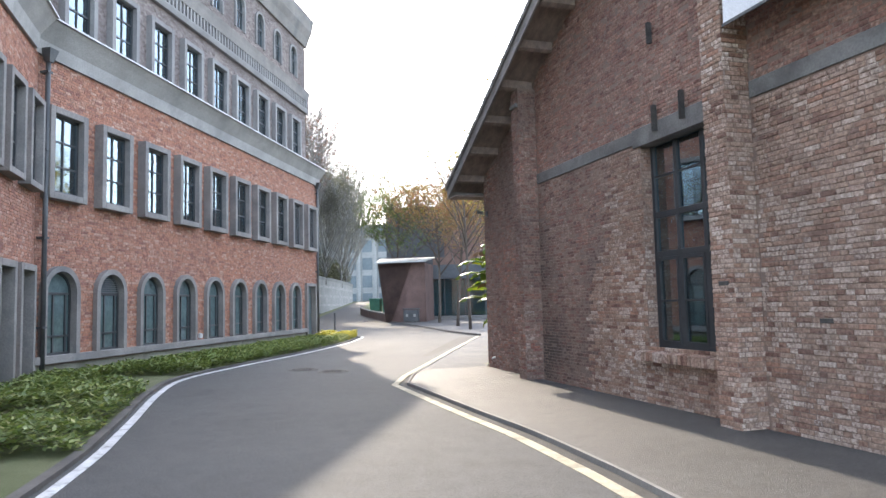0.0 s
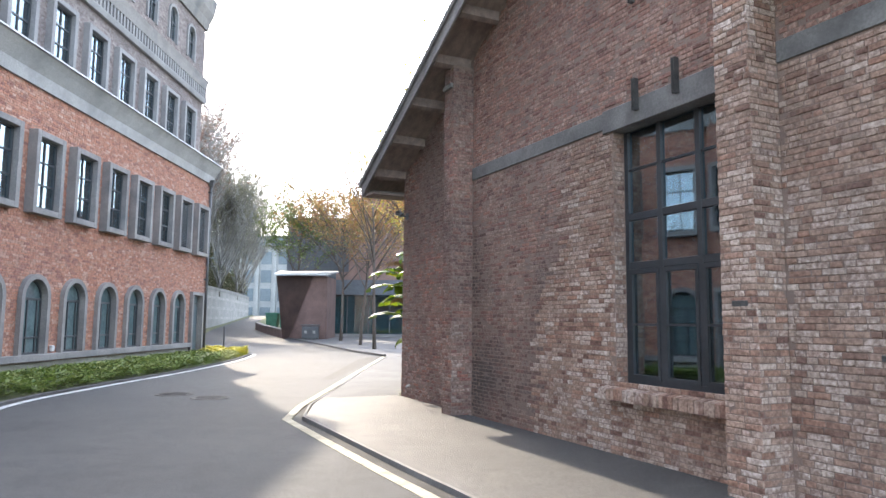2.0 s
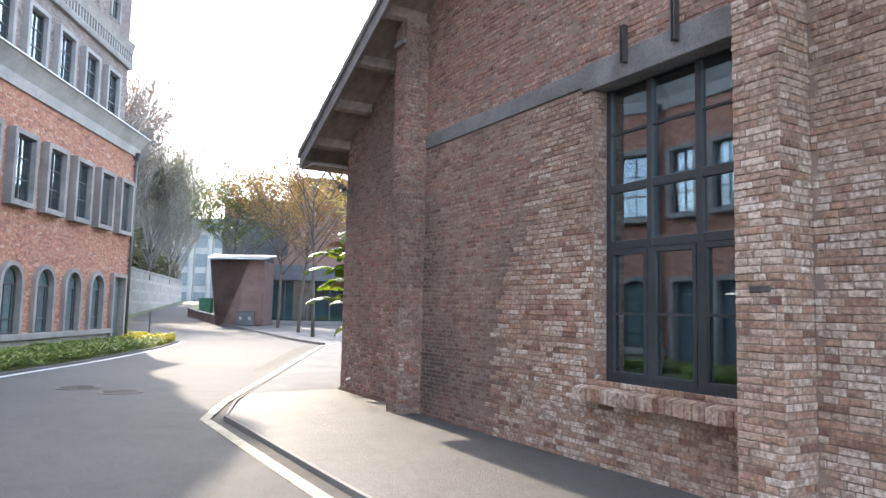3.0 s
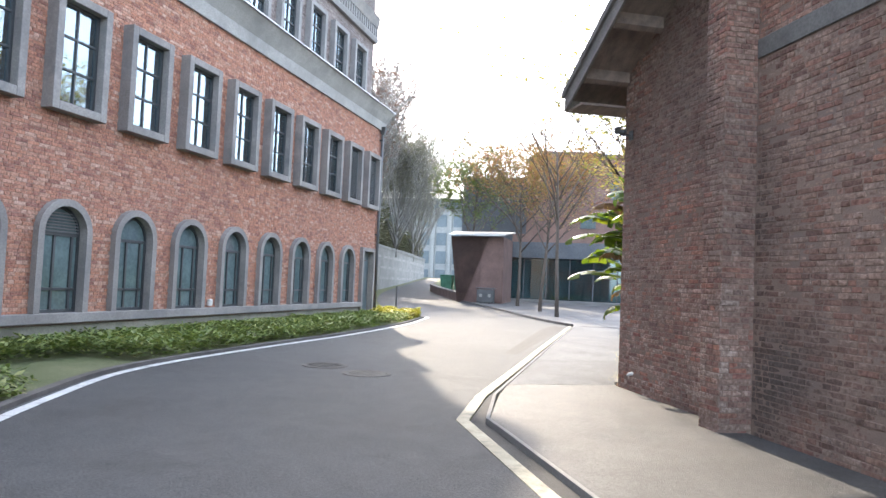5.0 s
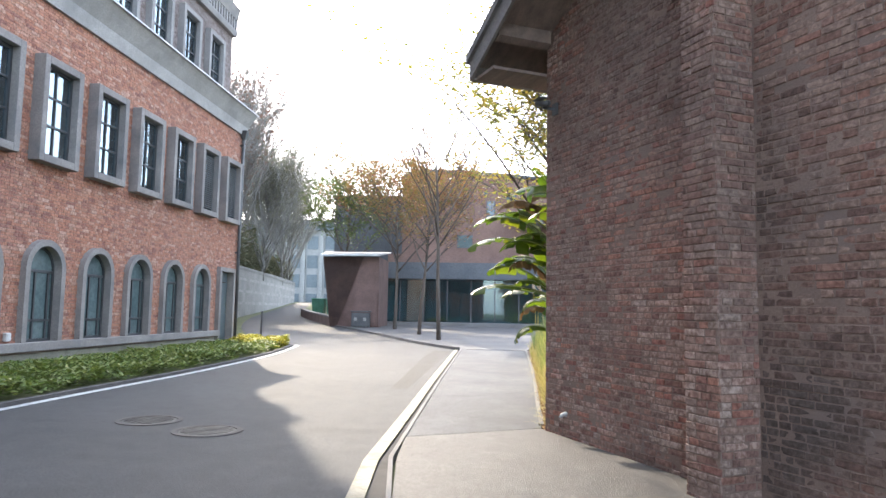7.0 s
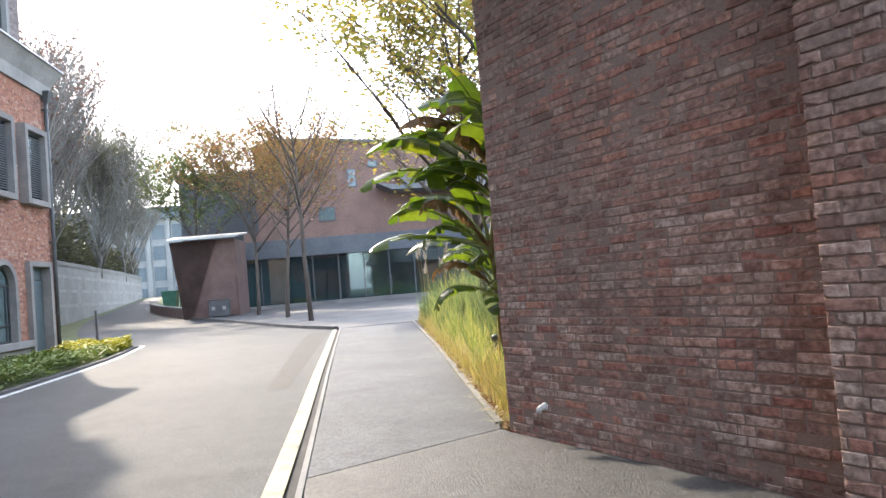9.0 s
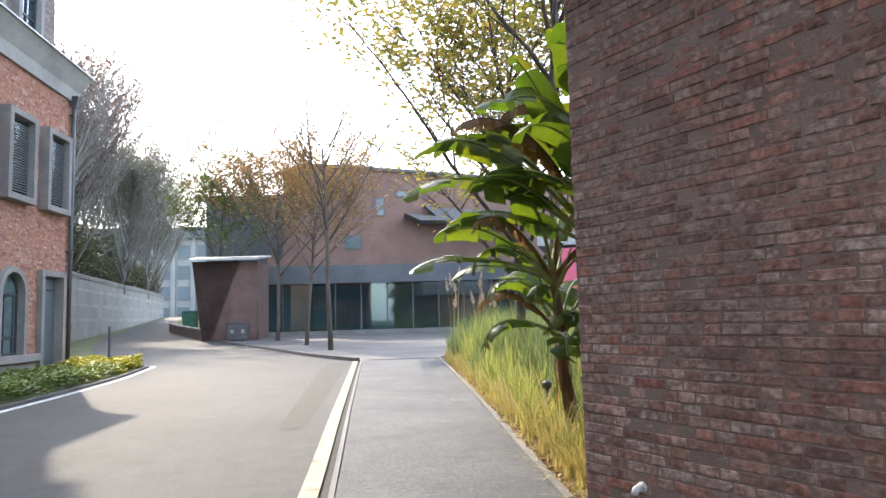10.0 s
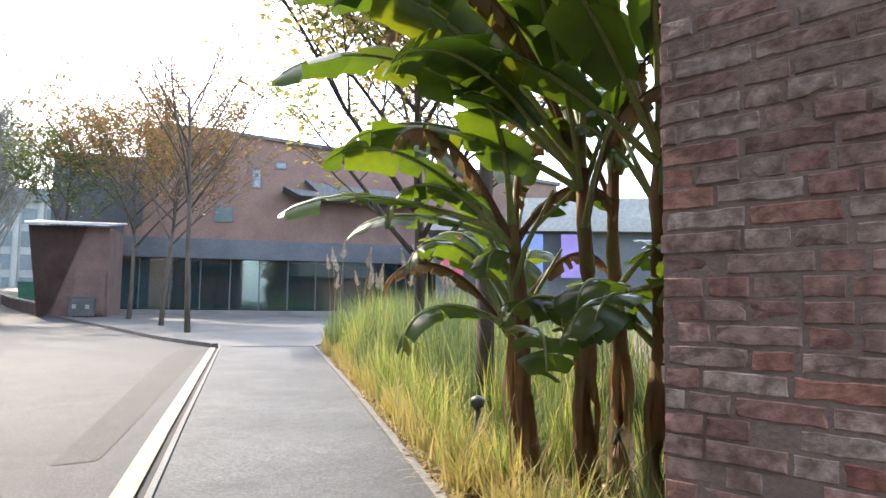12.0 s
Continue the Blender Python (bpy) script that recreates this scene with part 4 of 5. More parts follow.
part("door", box(0.35, 1.9, 0.02, 0.1, -0.1, 2.3), BROWN_BRICK, kiosk)
bm = bmesh.new()
lo = [bm.verts.new(p) for p in ((-1.98, -0.8, 4.72), (2.15, -0.8, 4.72), (2.15, 4.2, 5.30), (-2.85, 4.2, 5.30))]
hi = [bm.verts.new(v.co + Vector((0, 0, 0.10))) for v in lo]
bm.faces.new(hi), bm.faces.new(lo[::-1])
for k in range(4):
    bm.faces.new((lo[k], lo[(k + 1) % 4], hi[(k + 1) % 4], hi[k]))
part("roof", bm, ZINC, kiosk, "pale metal roof slab")

FAR_BRICK = surface("far_brown_brick", (0.185, 0.118, 0.10), (0.25, 0.158, 0.132), 0.5, 9, 0.9, 0.2)
FAR_BAND = surface("slate_cladding", (0.085, 0.095, 0.11), (0.12, 0.13, 0.145), 0.6, 9, 0.6, 0.1)
CANOPY_TILE = surface("grey_roof_tile", (0.14, 0.145, 0.155), (0.20, 0.205, 0.215), 1.0, 6, 0.7, 0.4, 0.02, stretch=(6.0, 1.0, 1.0))
hall = tagged(new("far_hall"), "brown brick hall with a glazed ground floor", "building")
hall.matrix_basis = pose(0, 64.0, 0)
bm = bmesh.new()
loop_prism(bm, [(-9.9, 5.2), (-9.9, 12.3), (-8.5, 12.75), (-4.9, 12.6), (20.0, 10.4), (20.0, 5.2)], 0.0, 16.0)
bmesh.ops.recalc_face_normals(bm, faces=bm.faces)
part("upper_wall", bm, FAR_BRICK, hall)
bm = bmesh.new()
loop_prism(bm, [(-10.1, 12.3), (-8.5, 12.95), (-4.9, 12.8), (20.2, 10.6), (20.2, 10.35), (-4.9, 12.58), (-8.5, 12.72), (-10.1, 12.1)], -0.25, 16.2)
bmesh.ops.recalc_face_normals(bm, faces=bm.faces)
part("roof", bm, FAR_BAND, hall)
part("fascia", box(-12.0, 20.0, -1.2, 16.0, 3.85, 5.15), FAR_BAND, hall)
part("corbel", box(-11.0, 20.0, -0.15, 0.0, 5.2, 5.9), FAR_BRICK, hall)
part("plinth", box(-12.5, 20.0, -2.5, 0.0, -0.05, 0.42), PALE_PAVING, hall)
part("back_wall", box(-12.0, 20.0, 3.2, 3.4, 0.0, 3.9), ROOM, hall)
part("floor", box(-12.0, 20.0, -0.5, 3.2, 0.38, 0.43), PALE_PAVING, hall)
x = -11.8
while x < 19.0:
    part("mullion", box(x, x + 0.08, -0.6, -0.5, 0.42, 3.85), FAR_BAND, hall)
    p = part("pane", box(x + 0.08, x + 1.9, -0.56, -0.55, 0.42, 3.85), GLASS_SHOP, hall)
    p.visible_shadow = False
    x += 1.9
FAR_PANE = surface("far_pane_blue_grey", (0.13, 0.17, 0.20), (0.17, 0.21, 0.24), 1.0, 9, 0.15, 0.02, 0.001, spec=0.6)
for a, b, c, d in ((-2.95, -2.4, 8.95, 10.2), (-1.35, -0.7, 10.4, 10.75), (-5.3, -4.2, 6.5, 7.4), (-3.2, -3.0, 10.85, 11.05)):
    w = part("window", box(a - 0.08, b + 0.08, -0.06, 0.02, c - 0.08, d + 0.08), FAR_BAND, hall)
    part("pane", box(a, b, -0.075, -0.062, c, d), FAR_PANE if c == 8.95 else TEAL_PANE, w)
bm = bmesh.new()
loop_prism(bm, [(-0.9, 8.75), (0.4, 8.55), (9.0, 8.2), (9.0, 8.0), (0.2, 8.2)], -2.4, 0.0)
loop_prism(bm, [(0.6, 9.5), (1.6, 9.25), (9.0, 8.9), (9.0, 8.2), (1.6, 8.6)], -1.2, 0.0)
bmesh.ops.recalc_face_normals(bm, faces=bm.faces)
part("canopy", bm, CANOPY_TILE, hall)

annex = tagged(new("far_annex"), "flat-roofed slate-clad block behind the trees", "building")
part("wall", box(-17.0, -10.0, 70.0, 82.0, 0.0, 11.4), FAR_BAND, annex)
part("roof", box(-17.2, -10.0, 69.8, 82.2, 11.4, 11.7), DARK_METAL, annex)

# Distance haze put into the colours: softened wall, lifted blue-grey glass.
HAZE_WALL = surface("hazed_far_render", (0.30, 0.31, 0.31), (0.38, 0.385, 0.38), 0.3, 5, 0.9, 0.1)
HAZE_DARK = surface("hazed_far_glass", (0.13, 0.165, 0.19), (0.18, 0.215, 0.24), 0.3, 5, 0.5, 0.1)
block = tagged(new("apartment_block"), "pale far apartment block with many windows", "building")
block.matrix_basis = pose(-34.0, 128.0, 0)
part("wall", box(-26.0, 12.0, 0.0, 12.0, 0.0, 15.2), HAZE_WALL, block)
part("roof", box(-26.6, 12.6, -0.8, 12.6, 15.2, 17.0), HAZE_DARK, block)
for i in range(12):
    part("pilaster", box(-25.5 + i * 3.2, -24.9 + i * 3.2, -0.4, 0.0, 0.0, 15.2), HAZE_WALL, block)
    for j in range(4):
        part("window", box(-24.6 + i * 3.2, -22.7 + i * 3.2, -0.06, 0.02, 1.6 + j * 3.4, 3.9 + j * 3.4), HAZE_DARK, block)
for x in (-6.0, 2.0, 5.0):
    part("chimney", box(x, x + 1.1, 3.0, 4.2, 17.0, 18.4), HAZE_WALL, block)

RETAIN = surface("retaining_wall_concrete", (0.24, 0.235, 0.225), (0.33, 0.32, 0.305), 0.5, 14, 0.9, 0.2, stain=(0.2, 0.2, 0.2), stain_scale=0.6)
wall_line = smooth_line([(-18.0, 42.0), (-21.0, 52.0), (-23.8, 62.0), (-26.1, 74.0), (-29.2, 92.0), (-33.4, 112.0)], 6)


def retaining(name, back, face, z0, z1, mat):
    bm = bmesh.new()
    rows = []
    for i, p in enumerate(wall_line):
        a, b = wall_line[max(i - 1, 0)], wall_line[min(i + 1, len(wall_line) - 1)]
        t = (b - a).normalized()
        nrm = Vector((-t.y, t.x))
        top = z1 + 0.4 * i / len(wall_line)
        rows.append([bm.verts.new((*(p + nrm * o), z)) for o, z in ((back, z0), (back, top), (face, top), (face, z0))])
    for r, s in zip(rows, rows[1:]):
        for i in range(3):
            bm.faces.new((r[i], r[i + 1], s[i + 1], s[i]))
    for r in (rows[0], rows[-1]):
        bm.faces.new(r)
    bmesh.ops.recalc_face_normals(bm, faces=bm.faces)
    return tagged(link_mesh(name, bm, mat), "long curving concrete retaining wall beside the lane", "wall", kind="structure")


retaining("retaining_wall", 0.4, 0.0, -0.3, 4.7, RETAIN)
for z in (1.6, 2.7, 3.8):
    retaining("wall_joint", 0.1, -0.010, z - 0.012, z + 0.012, CORNICE_PAINT)
retaining("retaining_coping", 0.45, -0.06, 4.7, 4.82, PALE_PAVING)
bm = bmesh.new()
o = Vector((-45, 10))
for a, b in zip(wall_line, wall_line[1:]):
    bm.faces.new([bm.verts.new((p.x, p.y, z)) for p, z in ((a, 4.6), (b, 4.7), (b + o, 7.0), (a + o, 7.0))])
bmesh.ops.remove_doubles(bm, verts=bm.verts, dist=0.12)
bmesh.ops.recalc_face_normals(bm, faces=bm.faces)
tagged(link_mesh("bank", bm, LAWN), "grassy bank above the retaining wall", "bank", kind="structure")

# near bricks of the gable wall, each its own block
for wall_ob, (a, b, z0, z1), me in NEAR_BRICKS:
    ob = new("brick", me)
    ob.parent = wall_ob
    ob.location = (a, 0, z0)

# ---- plants ----
def leaf_material(name, stops, through_tint, rough=0.5, amount=0.28, mottled=True):
    """Leaves that let light through; tone differs leaf by leaf."""
    m, n, l, b = material(name, rough, 0.0, 0.35)
    geo = n.new("ShaderNodeNewGeometry")
    col = ramp(m, geo.outputs["Random Per Island"], stops)
    if mottled:
        col = mix(m, 0.5, col, ramp(m, tex_noise(m, 14.0, 4.0), ((0.3, (0.6, 0.6, 0.6)), (0.7, (1.0, 1.0, 1.0)))), "MULTIPLY")
    l.new(col, b.inputs["Base Color"])
    t, x = n.new("ShaderNodeBsdfTranslucent"), n.new("ShaderNodeMixShader")
    l.new(mix(m, 1.0, col, through_tint, "MULTIPLY"), t.inputs["Color"])
    x.inputs[0].default_value = amount
    l.new(b.outputs[0], x.inputs[1]), l.new(t.outputs[0], x.inputs[2])
    l.new(x.outputs[0], n["Material Output"].inputs[0])
    return m


BARK = surface("grey_bark", (0.11, 0.095, 0.08), (0.20, 0.175, 0.15), 3.0, 30, 0.9, 0.7, 0.01, stretch=(1, 1, 0.3))
PALE_BARK = surface("pale_bark", (0.065, 0.052, 0.043), (0.13, 0.108, 0.092), 3.0, 30, 0.9, 0.7, 0.01, stretch=(1, 1, 0.3))
AUTUMN = leaf_material("autumn_leaves", ((0.0, (0.15, 0.17, 0.045)), (0.35, (0.30, 0.23, 0.08)), (0.65, (0.35, 0.19, 0.09)), (1.0, (0.29, 0.12, 0.08))), (1.3, 1.2, 0.9))
YELLOWING = leaf_material("yellowing_leaves", ((0.0, (0.16, 0.19, 0.06)), (0.5, (0.30, 0.28, 0.09)), (1.0, (0.44, 0.30, 0.09))), (1.4, 1.4, 0.8), 0.5, 0.4)
GREEN_LEAF = leaf_material("green_leaves", ((0.0, (0.07, 0.115, 0.035)), (0.6, (0.12, 0.16, 0.05)), (1.0, (0.21, 0.22, 0.07))), (1.3, 1.4, 0.7))
PINKISH = leaf_material("dry_pinkish_leaves", ((0.0, (0.22, 0.13, 0.11)), (1.0, (0.32, 0.20, 0.16))), (1.2, 1.1, 1.0))
HEDGE_LEAF = leaf_material("hedge_leaves", ((0.0, (0.08, 0.12, 0.04)), (0.45, (0.14, 0.19, 0.065)), (0.8, (0.22, 0.265, 0.095)), (1.0, (0.33, 0.33, 0.15))), (1.2, 1.3, 0.6), 0.55, 0.3)
GOLD_LEAF = leaf_material("golden_leaves", ((0.0, (0.20, 0.21, 0.03)), (0.5, (0.40, 0.37, 0.04)), (1.0, (0.52, 0.44, 0.06))), (1.2, 1.2, 0.6), 0.55, 0.35)
GRASS_BLADE = leaf_material("tall_grass", ((0.0, (0.12, 0.16, 0.05)), (0.35, (0.20, 0.26, 0.09)), (0.6, (0.31, 0.345, 0.125)), (0.8, (0.40, 0.39, 0.16)), (1.0, (0.58, 0.46, 0.21))), (1.3, 1.3, 0.8), 0.6, 0.45, False)
GRASS_DARK = leaf_material("blue_green_grass", ((0.0, (0.06, 0.10, 0.045)), (0.5, (0.12, 0.17, 0.08)), (0.85, (0.21, 0.25, 0.12)), (1.0, (0.36, 0.34, 0.18))), (1.3, 1.3, 0.9), 0.6, 0.45, False)
LITTER = leaf_material("leaf_litter", ((0.0, (0.14, 0.07, 0.035)), (0.5, (0.34, 0.19, 0.09)), (1.0, (0.46, 0.32, 0.17))), (1.2, 1.1, 0.8))
STRAW = leaf_material("straw_grass", ((0.0, (0.32, 0.32, 0.12)), (0.5, (0.48, 0.42, 0.19)), (1.0, (0.58, 0.49, 0.27))), (1.2, 1.1, 0.7), 0.7, 0.4, False)
BANANA = leaf_material("banana_leaf", ((0.0, (0.035, 0.062, 0.032)), (0.7, (0.05, 0.082, 0.034)), (0.93, (0.07, 0.095, 0.035)), (1.0, (0.12, 0.12, 0.04))), (4.4, 4.2, 0.45), 0.27, 0.31)
BANANA_DRY = leaf_material("dry_banana_leaf", ((0.0, (0.16, 0.10, 0.055)), (1.0, (0.26, 0.17, 0.09))), (1.2, 1.1, 0.8), 0.8, 0.3)
MIDRIB = surface("banana_midrib", (0.20, 0.26, 0.08), (0.28, 0.33, 0.12), 4.0, 40, 0.5, 0.2)
SHEATH = surface("banana_sheath", (0.13, 0.075, 0.04), (0.34, 0.20, 0.10), 5.0, 26, 0.75, 0.8, 0.012, stain=(0.17, 0.19, 0.07), stain_scale=2.5, stretch=(1, 1, 0.12))
PLUME = surface("pale_plume", (0.55, 0.49, 0.40), (0.70, 0.64, 0.55), 10.0, 60, 0.9, 0.4)


def grow(rng, height, first, spread, levels, upright, trunk_r, splits=(5, 4, 4), lean=(0, 0), stem=0.62):
    """Limbs of a tree as (points, radii, level): a trunk that forks into rising limbs and finer twigs."""
    limbs = []

    def limb(p, d, length, r, level):
        pts, rad, steps = [p.copy()], [r], 6 if level == 0 else 5 if level == 1 else 3
        q, dirn = p.copy(), d.copy()
        for i in range(steps):
            wob = 0.05 if level == 0 else 0.13
            dirn = (dirn + Vector((rng.uniform(-1, 1), rng.uniform(-1, 1), rng.uniform(-0.2, 0.9) * upright)) * wob).normalized()
            q = q + dirn * length / steps
            pts.append(q.copy())
            rad.append(r * (1 - (0.6 if level == 0 else 0.8) * (i + 1) / steps))
        limbs.append((pts, rad, level))
        if level >= levels:
            return
        n = splits[min(level, len(splits) - 1)]
        for k in range(n):
            t = first / stem + (1 - first / stem) * (k + rng.random()) / n if level == 0 else 0.2 + 0.8 * (k + rng.random()) / n
            t = min(t, 0.99)
            i = min(int(t * steps), steps - 1)
            at = pts[i].lerp(pts[i + 1], t * steps - i)
            axis = (pts[i + 1] - pts[i]).normalized()
            a = rng.uniform(0, 2 * math.pi) if level else 2.4 * k + rng.uniform(-0.5, 0.5)
            side = Vector((math.cos(a), math.sin(a), 0))
            dd = (axis * upright * 0.8 + side * spread + Vector((0, 0, 0.35 * upright))).normalized()
            ln = (height - at.z) * rng.uniform(0.55, 0.98) if level == 0 else length * rng.uniform(0.34, 0.6)
            limb(at, dd, ln, max(rad[i] * (0.6 if level == 0 else 0.5), 0.004), level + 1)

    limb(Vector((0, 0, -0.05)), Vector((lean[0], lean[1], 1)).normalized(), height * stem, trunk_r, 0)
    return limbs


def leaf_quads(rng, spots, size, half=0.32, rise=(-0.5, 0.3)):
    verts, faces = [], []
    for p in spots:
        a, t = rng.uniform(0, 2 * math.pi), rng.uniform(-1.2, 1.2)
        u = Vector((math.cos(a), math.sin(a), rng.uniform(*rise))).normalized()
        w = u.cross(Vector((math.sin(t) * 0.6, 0.3, 1))).normalized()
        s = size * rng.uniform(0.6, 1.3)
        q = len(verts)
        verts += [p, p + u * s * 0.5 + w * s * half, p + u * s, p + u * s * 0.5 - w * s * half]
        faces += [(q, q + 1, q + 2), (q, q + 2, q + 3)]
    return verts, faces


def raw_mesh(name, verts, faces, mat, parent=None):
    me = bpy.data.meshes.new(name)
    me.from_pydata([tuple(v) for v in verts], [], faces)
    me.materials.append(mat)
    ob = new(name, me)
    if parent is not None:
        ob.parent = parent
    return ob


def tree(place, seed, label, height, first=0.3, spread=0.7, levels=3, upright=1.0, trunk_r=0.1, leaves=0, leaf_size=0.1, leaf_mat=None, bark=None, band=(0.0, 1.0), splits=(6, 4, 4), lean=(0, 0), group="", thin=0.006):
    rng = random.Random(seed)
    t = tagged(new("tree"), label, "tree", group)
    t.location = place
    limbs = grow(rng, height, first, spread, levels, upright, trunk_r, splits, lean)
    bm = bmesh.new()
    for pts, rad, level in limbs:
        tube(bm, pts, [max(r, thin) for r in rad], (8, 5, 4, 3, 3)[level])
    part("trunk", bm, bark or BARK, t, smooth=True)
    if leaves:
        tips = [p for pts, rad, level in limbs if level >= levels - 1 for p in pts[1:] if band[0] * height <= p.z <= band[1] * height]
        spots = [rng.choice(tips) + Vector((rng.gauss(0, 0.16), rng.gauss(0, 0.16), rng.gauss(0, 0.14))) for _ in range(leaves)] if tips else []
        v, f = leaf_quads(rng, spots, leaf_size)
        raw_mesh("crown", v, f, leaf_mat, t)
    return t


SCRUB_LEAF = leaf_material("scrub_leaves", ((0.0, (0.10, 0.11, 0.075)), (0.6, (0.15, 0.155, 0.11)), (1.0, (0.21, 0.19, 0.14))), (1.2, 1.2, 0.9))
# Leaves and bark of the bank trees, paled: distance haze put into the colours.
HAZED_LEAF = leaf_material("hazed_grey_green_leaves", ((0.0, (0.17, 0.175, 0.13)), (0.6, (0.23, 0.23, 0.175)), (1.0, (0.31, 0.28, 0.215))), (1.2, 1.2, 0.9))
HAZED_BARK = surface("hazed_grey_brown_bark", (0.19, 0.18, 0.17), (0.28, 0.27, 0.255), 1.0, 8, 0.9, 0.3)
tree((-4.55, 39.6, 0.03), 21, "slender young tree, nearly bare, with a few russet leaves", 13.0, 0.30, 0.6, 3, 0.8, 0.11, 1700, 0.12, AUTUMN, PALE_BARK, (0.22, 0.62), (13, 7, 5), group="row of young trees", thin=0.006)
tree((-6.2, 46.0, 0.03), 22, "young tree with thin orange and olive leaves", 10.6, 0.30, 0.75, 3, 0.7, 0.11, 5000, 0.16, AUTUMN, PALE_BARK, (0.22, 0.95), (12, 7, 5), group="row of young trees", thin=0.009)
tree((-8.8, 54.0, 0.03), 23, "young tree with orange-red autumn leaves", 13.2, 0.28, 0.8, 3, 0.7, 0.13, 9500, 0.18, AUTUMN, PALE_BARK, (0.22, 1.0), (13, 7, 5), group="row of young trees", thin=0.011)
tree((-13.9, 60.5, 0.5), 24, "slender tree with green leaves behind the kiosk", 12.6, 0.28, 0.75, 3, 0.75, 0.13, 9500, 0.2, GREEN_LEAF, PALE_BARK, (0.25, 1.0), (12, 7, 5), group="row of young trees", thin=0.012)
tree((0.25, 25.5, 0.0), 31, "tall tree with thin yellowing leaves and pale limbs", 9.6, 0.16, 0.88, 3, 0.75, 0.10, 13000, 0.125, YELLOWING, PALE_BARK, (0.2, 0.97), (20, 9, 7), thin=0.007)
tree((-0.2, 21.0, 0.0), 33, "tree with pale limbs and thin yellowing leaves", 9.0, 0.45, 0.55, 3, 0.9, 0.10, 1600, 0.10, YELLOWING, PALE_BARK, (0.32, 1.0), (11, 7, 6), thin=0.007)
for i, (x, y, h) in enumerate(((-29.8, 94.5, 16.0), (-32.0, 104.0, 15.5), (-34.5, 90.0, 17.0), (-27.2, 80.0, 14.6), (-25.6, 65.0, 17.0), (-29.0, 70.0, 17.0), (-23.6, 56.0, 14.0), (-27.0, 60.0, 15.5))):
    tree((x, y, 4.2), 50 + i, "tall bare tree with fine upright branches above the retaining wall", h, 0.04, 0.55, 3, 0.95, 0.2, 9000 if i < 4 else 4200, 0.24, HAZED_LEAF if i < 4 else PINKISH, HAZED_BARK, (0.05, 1.0), (30, 10, 7), group="bare trees on the bank", thin=0.012)

# scrub under the trees on the bank
rng = random.Random(64)
spots = []
while len(spots) < 24000:
    p = rng.choice(wall_line[8:])
    x, y = p.x - 0.8 - 5.5 * rng.random() ** 1.3, p.y + rng.uniform(-2.0, 2.0)
    crest = 1.2 + 5.0 * max(0.0, 0.45 + noise.noise((x * 0.22, y * 0.22, 5.0)))
    spots.append(Vector((x, y, 4.6 + crest * rng.random() ** 0.8)))
v, f = leaf_quads(rng, spots, 0.44)
tagged(raw_mesh("bank_scrub", v, f, SCRUB_LEAF), "tangled dull green scrub on the bank above the wall", "scrub", kind="stuff")


# hedge along the office front
rng = random.Random(71)
bed = [(p.x - 0.14, p.y) for p in LEFT_KERB if p.y > 5.5] + [(-9.3, 32.7), (-10.0, 33.3), (-10.9, 33.6), (-10.95, 13.6), (-8.6, 8.2), (-7.0, 5.5)]
spots, gold = [], []
while len(spots) < 52000:
    x, y = rng.uniform(-11.0, -4.2), rng.uniform(5.5, 33.6)
    if not inside(bed, x, y):
        continue
    clump = noise.noise((x * 1.1, y * 1.1, 3.0)) * 0.5 + 0.5
    bare = noise.noise((x * 0.35, y * 0.35, 9.0))
    if (12.3 < y < 15.0 and x > -9.3) or bare < -0.42 or (y < 6.6 and x > -5.3):
        continue
    near_kerb = min((Vector((x, y)) - p).length for p in LEFT_KERB[::3])
    top = (0.10 + 0.32 * clump) * (0.8 if x < -10.2 else 1.0) * min(1.0, max(0.25, near_kerb / 0.5))
    p = Vector((x, y, 0.02 + top * rng.random() ** 0.45))
    (gold if y > 30.0 + rng.uniform(-0.6, 0.6) else spots).append(p)
v, f = leaf_quads(rng, spots, 0.12, 0.19, (-0.35, 0.6))
tagged(raw_mesh("hedge", v, f, HEDGE_LEAF), "low leafy green hedge planted along the office front", "hedge", kind="stuff")
extra = []
while len(extra) < 5500:
    x, y = rng.uniform(-10.9, -9.0), rng.uniform(30.2, 33.5)
    if inside(bed, x, y):
        extra.append(Vector((x, y, 0.04 + 0.45 * rng.random() ** 0.5 * (0.6 + 0.4 * noise.noise((x * 2, y * 2, 1))))))
v, f = leaf_quads(rng, gold + extra, 0.10)
tagged(raw_mesh("golden_shrub", v, f, GOLD_LEAF), "sunlit golden-green shrubs at the tip of the bed", "shrub", kind="stuff")


def blades(rng, roots, mean, width, bend):
    verts, faces = [], []
    for x, y, s in roots:
        h = mean * s * rng.uniform(0.55, 1.2)
        a = rng.uniform(0, 2 * math.pi)
        d, w = Vector((math.cos(a), math.sin(a), 0)), Vector((-math.sin(a), math.cos(a), 0)) * width * rng.uniform(0.6, 1.3)
        b = bend * rng.uniform(0.3, 1.4) * h
        q = len(verts)
        for t, ww in ((0.0, 1.0), (0.4, 0.9), (0.75, 0.6)):
            c = Vector((x, y, 0.02)) + d * b * t * t + Vector((0, 0, h * (t - 0.12 * t * t * bend)))
            verts += [c - w * ww, c + w * ww]
        verts.append(Vector((x, y, 0.02)) + d * b + Vector((0, 0, h * (1 - 0.2 * bend))))
        faces += [(q, q + 1, q + 3, q + 2), (q + 2, q + 3, q + 5, q + 4), (q + 4, q + 5, q + 6)]
    return verts, faces


def path_edge(y):
    return -1.27 + (y - 16.7) * 0.0285 if y < 24 else -1.05 + (y - 24) * 0.02 if y < 32.3 else -0.88 + (y - 32.3) * 0.42


rng = random.Random(81)


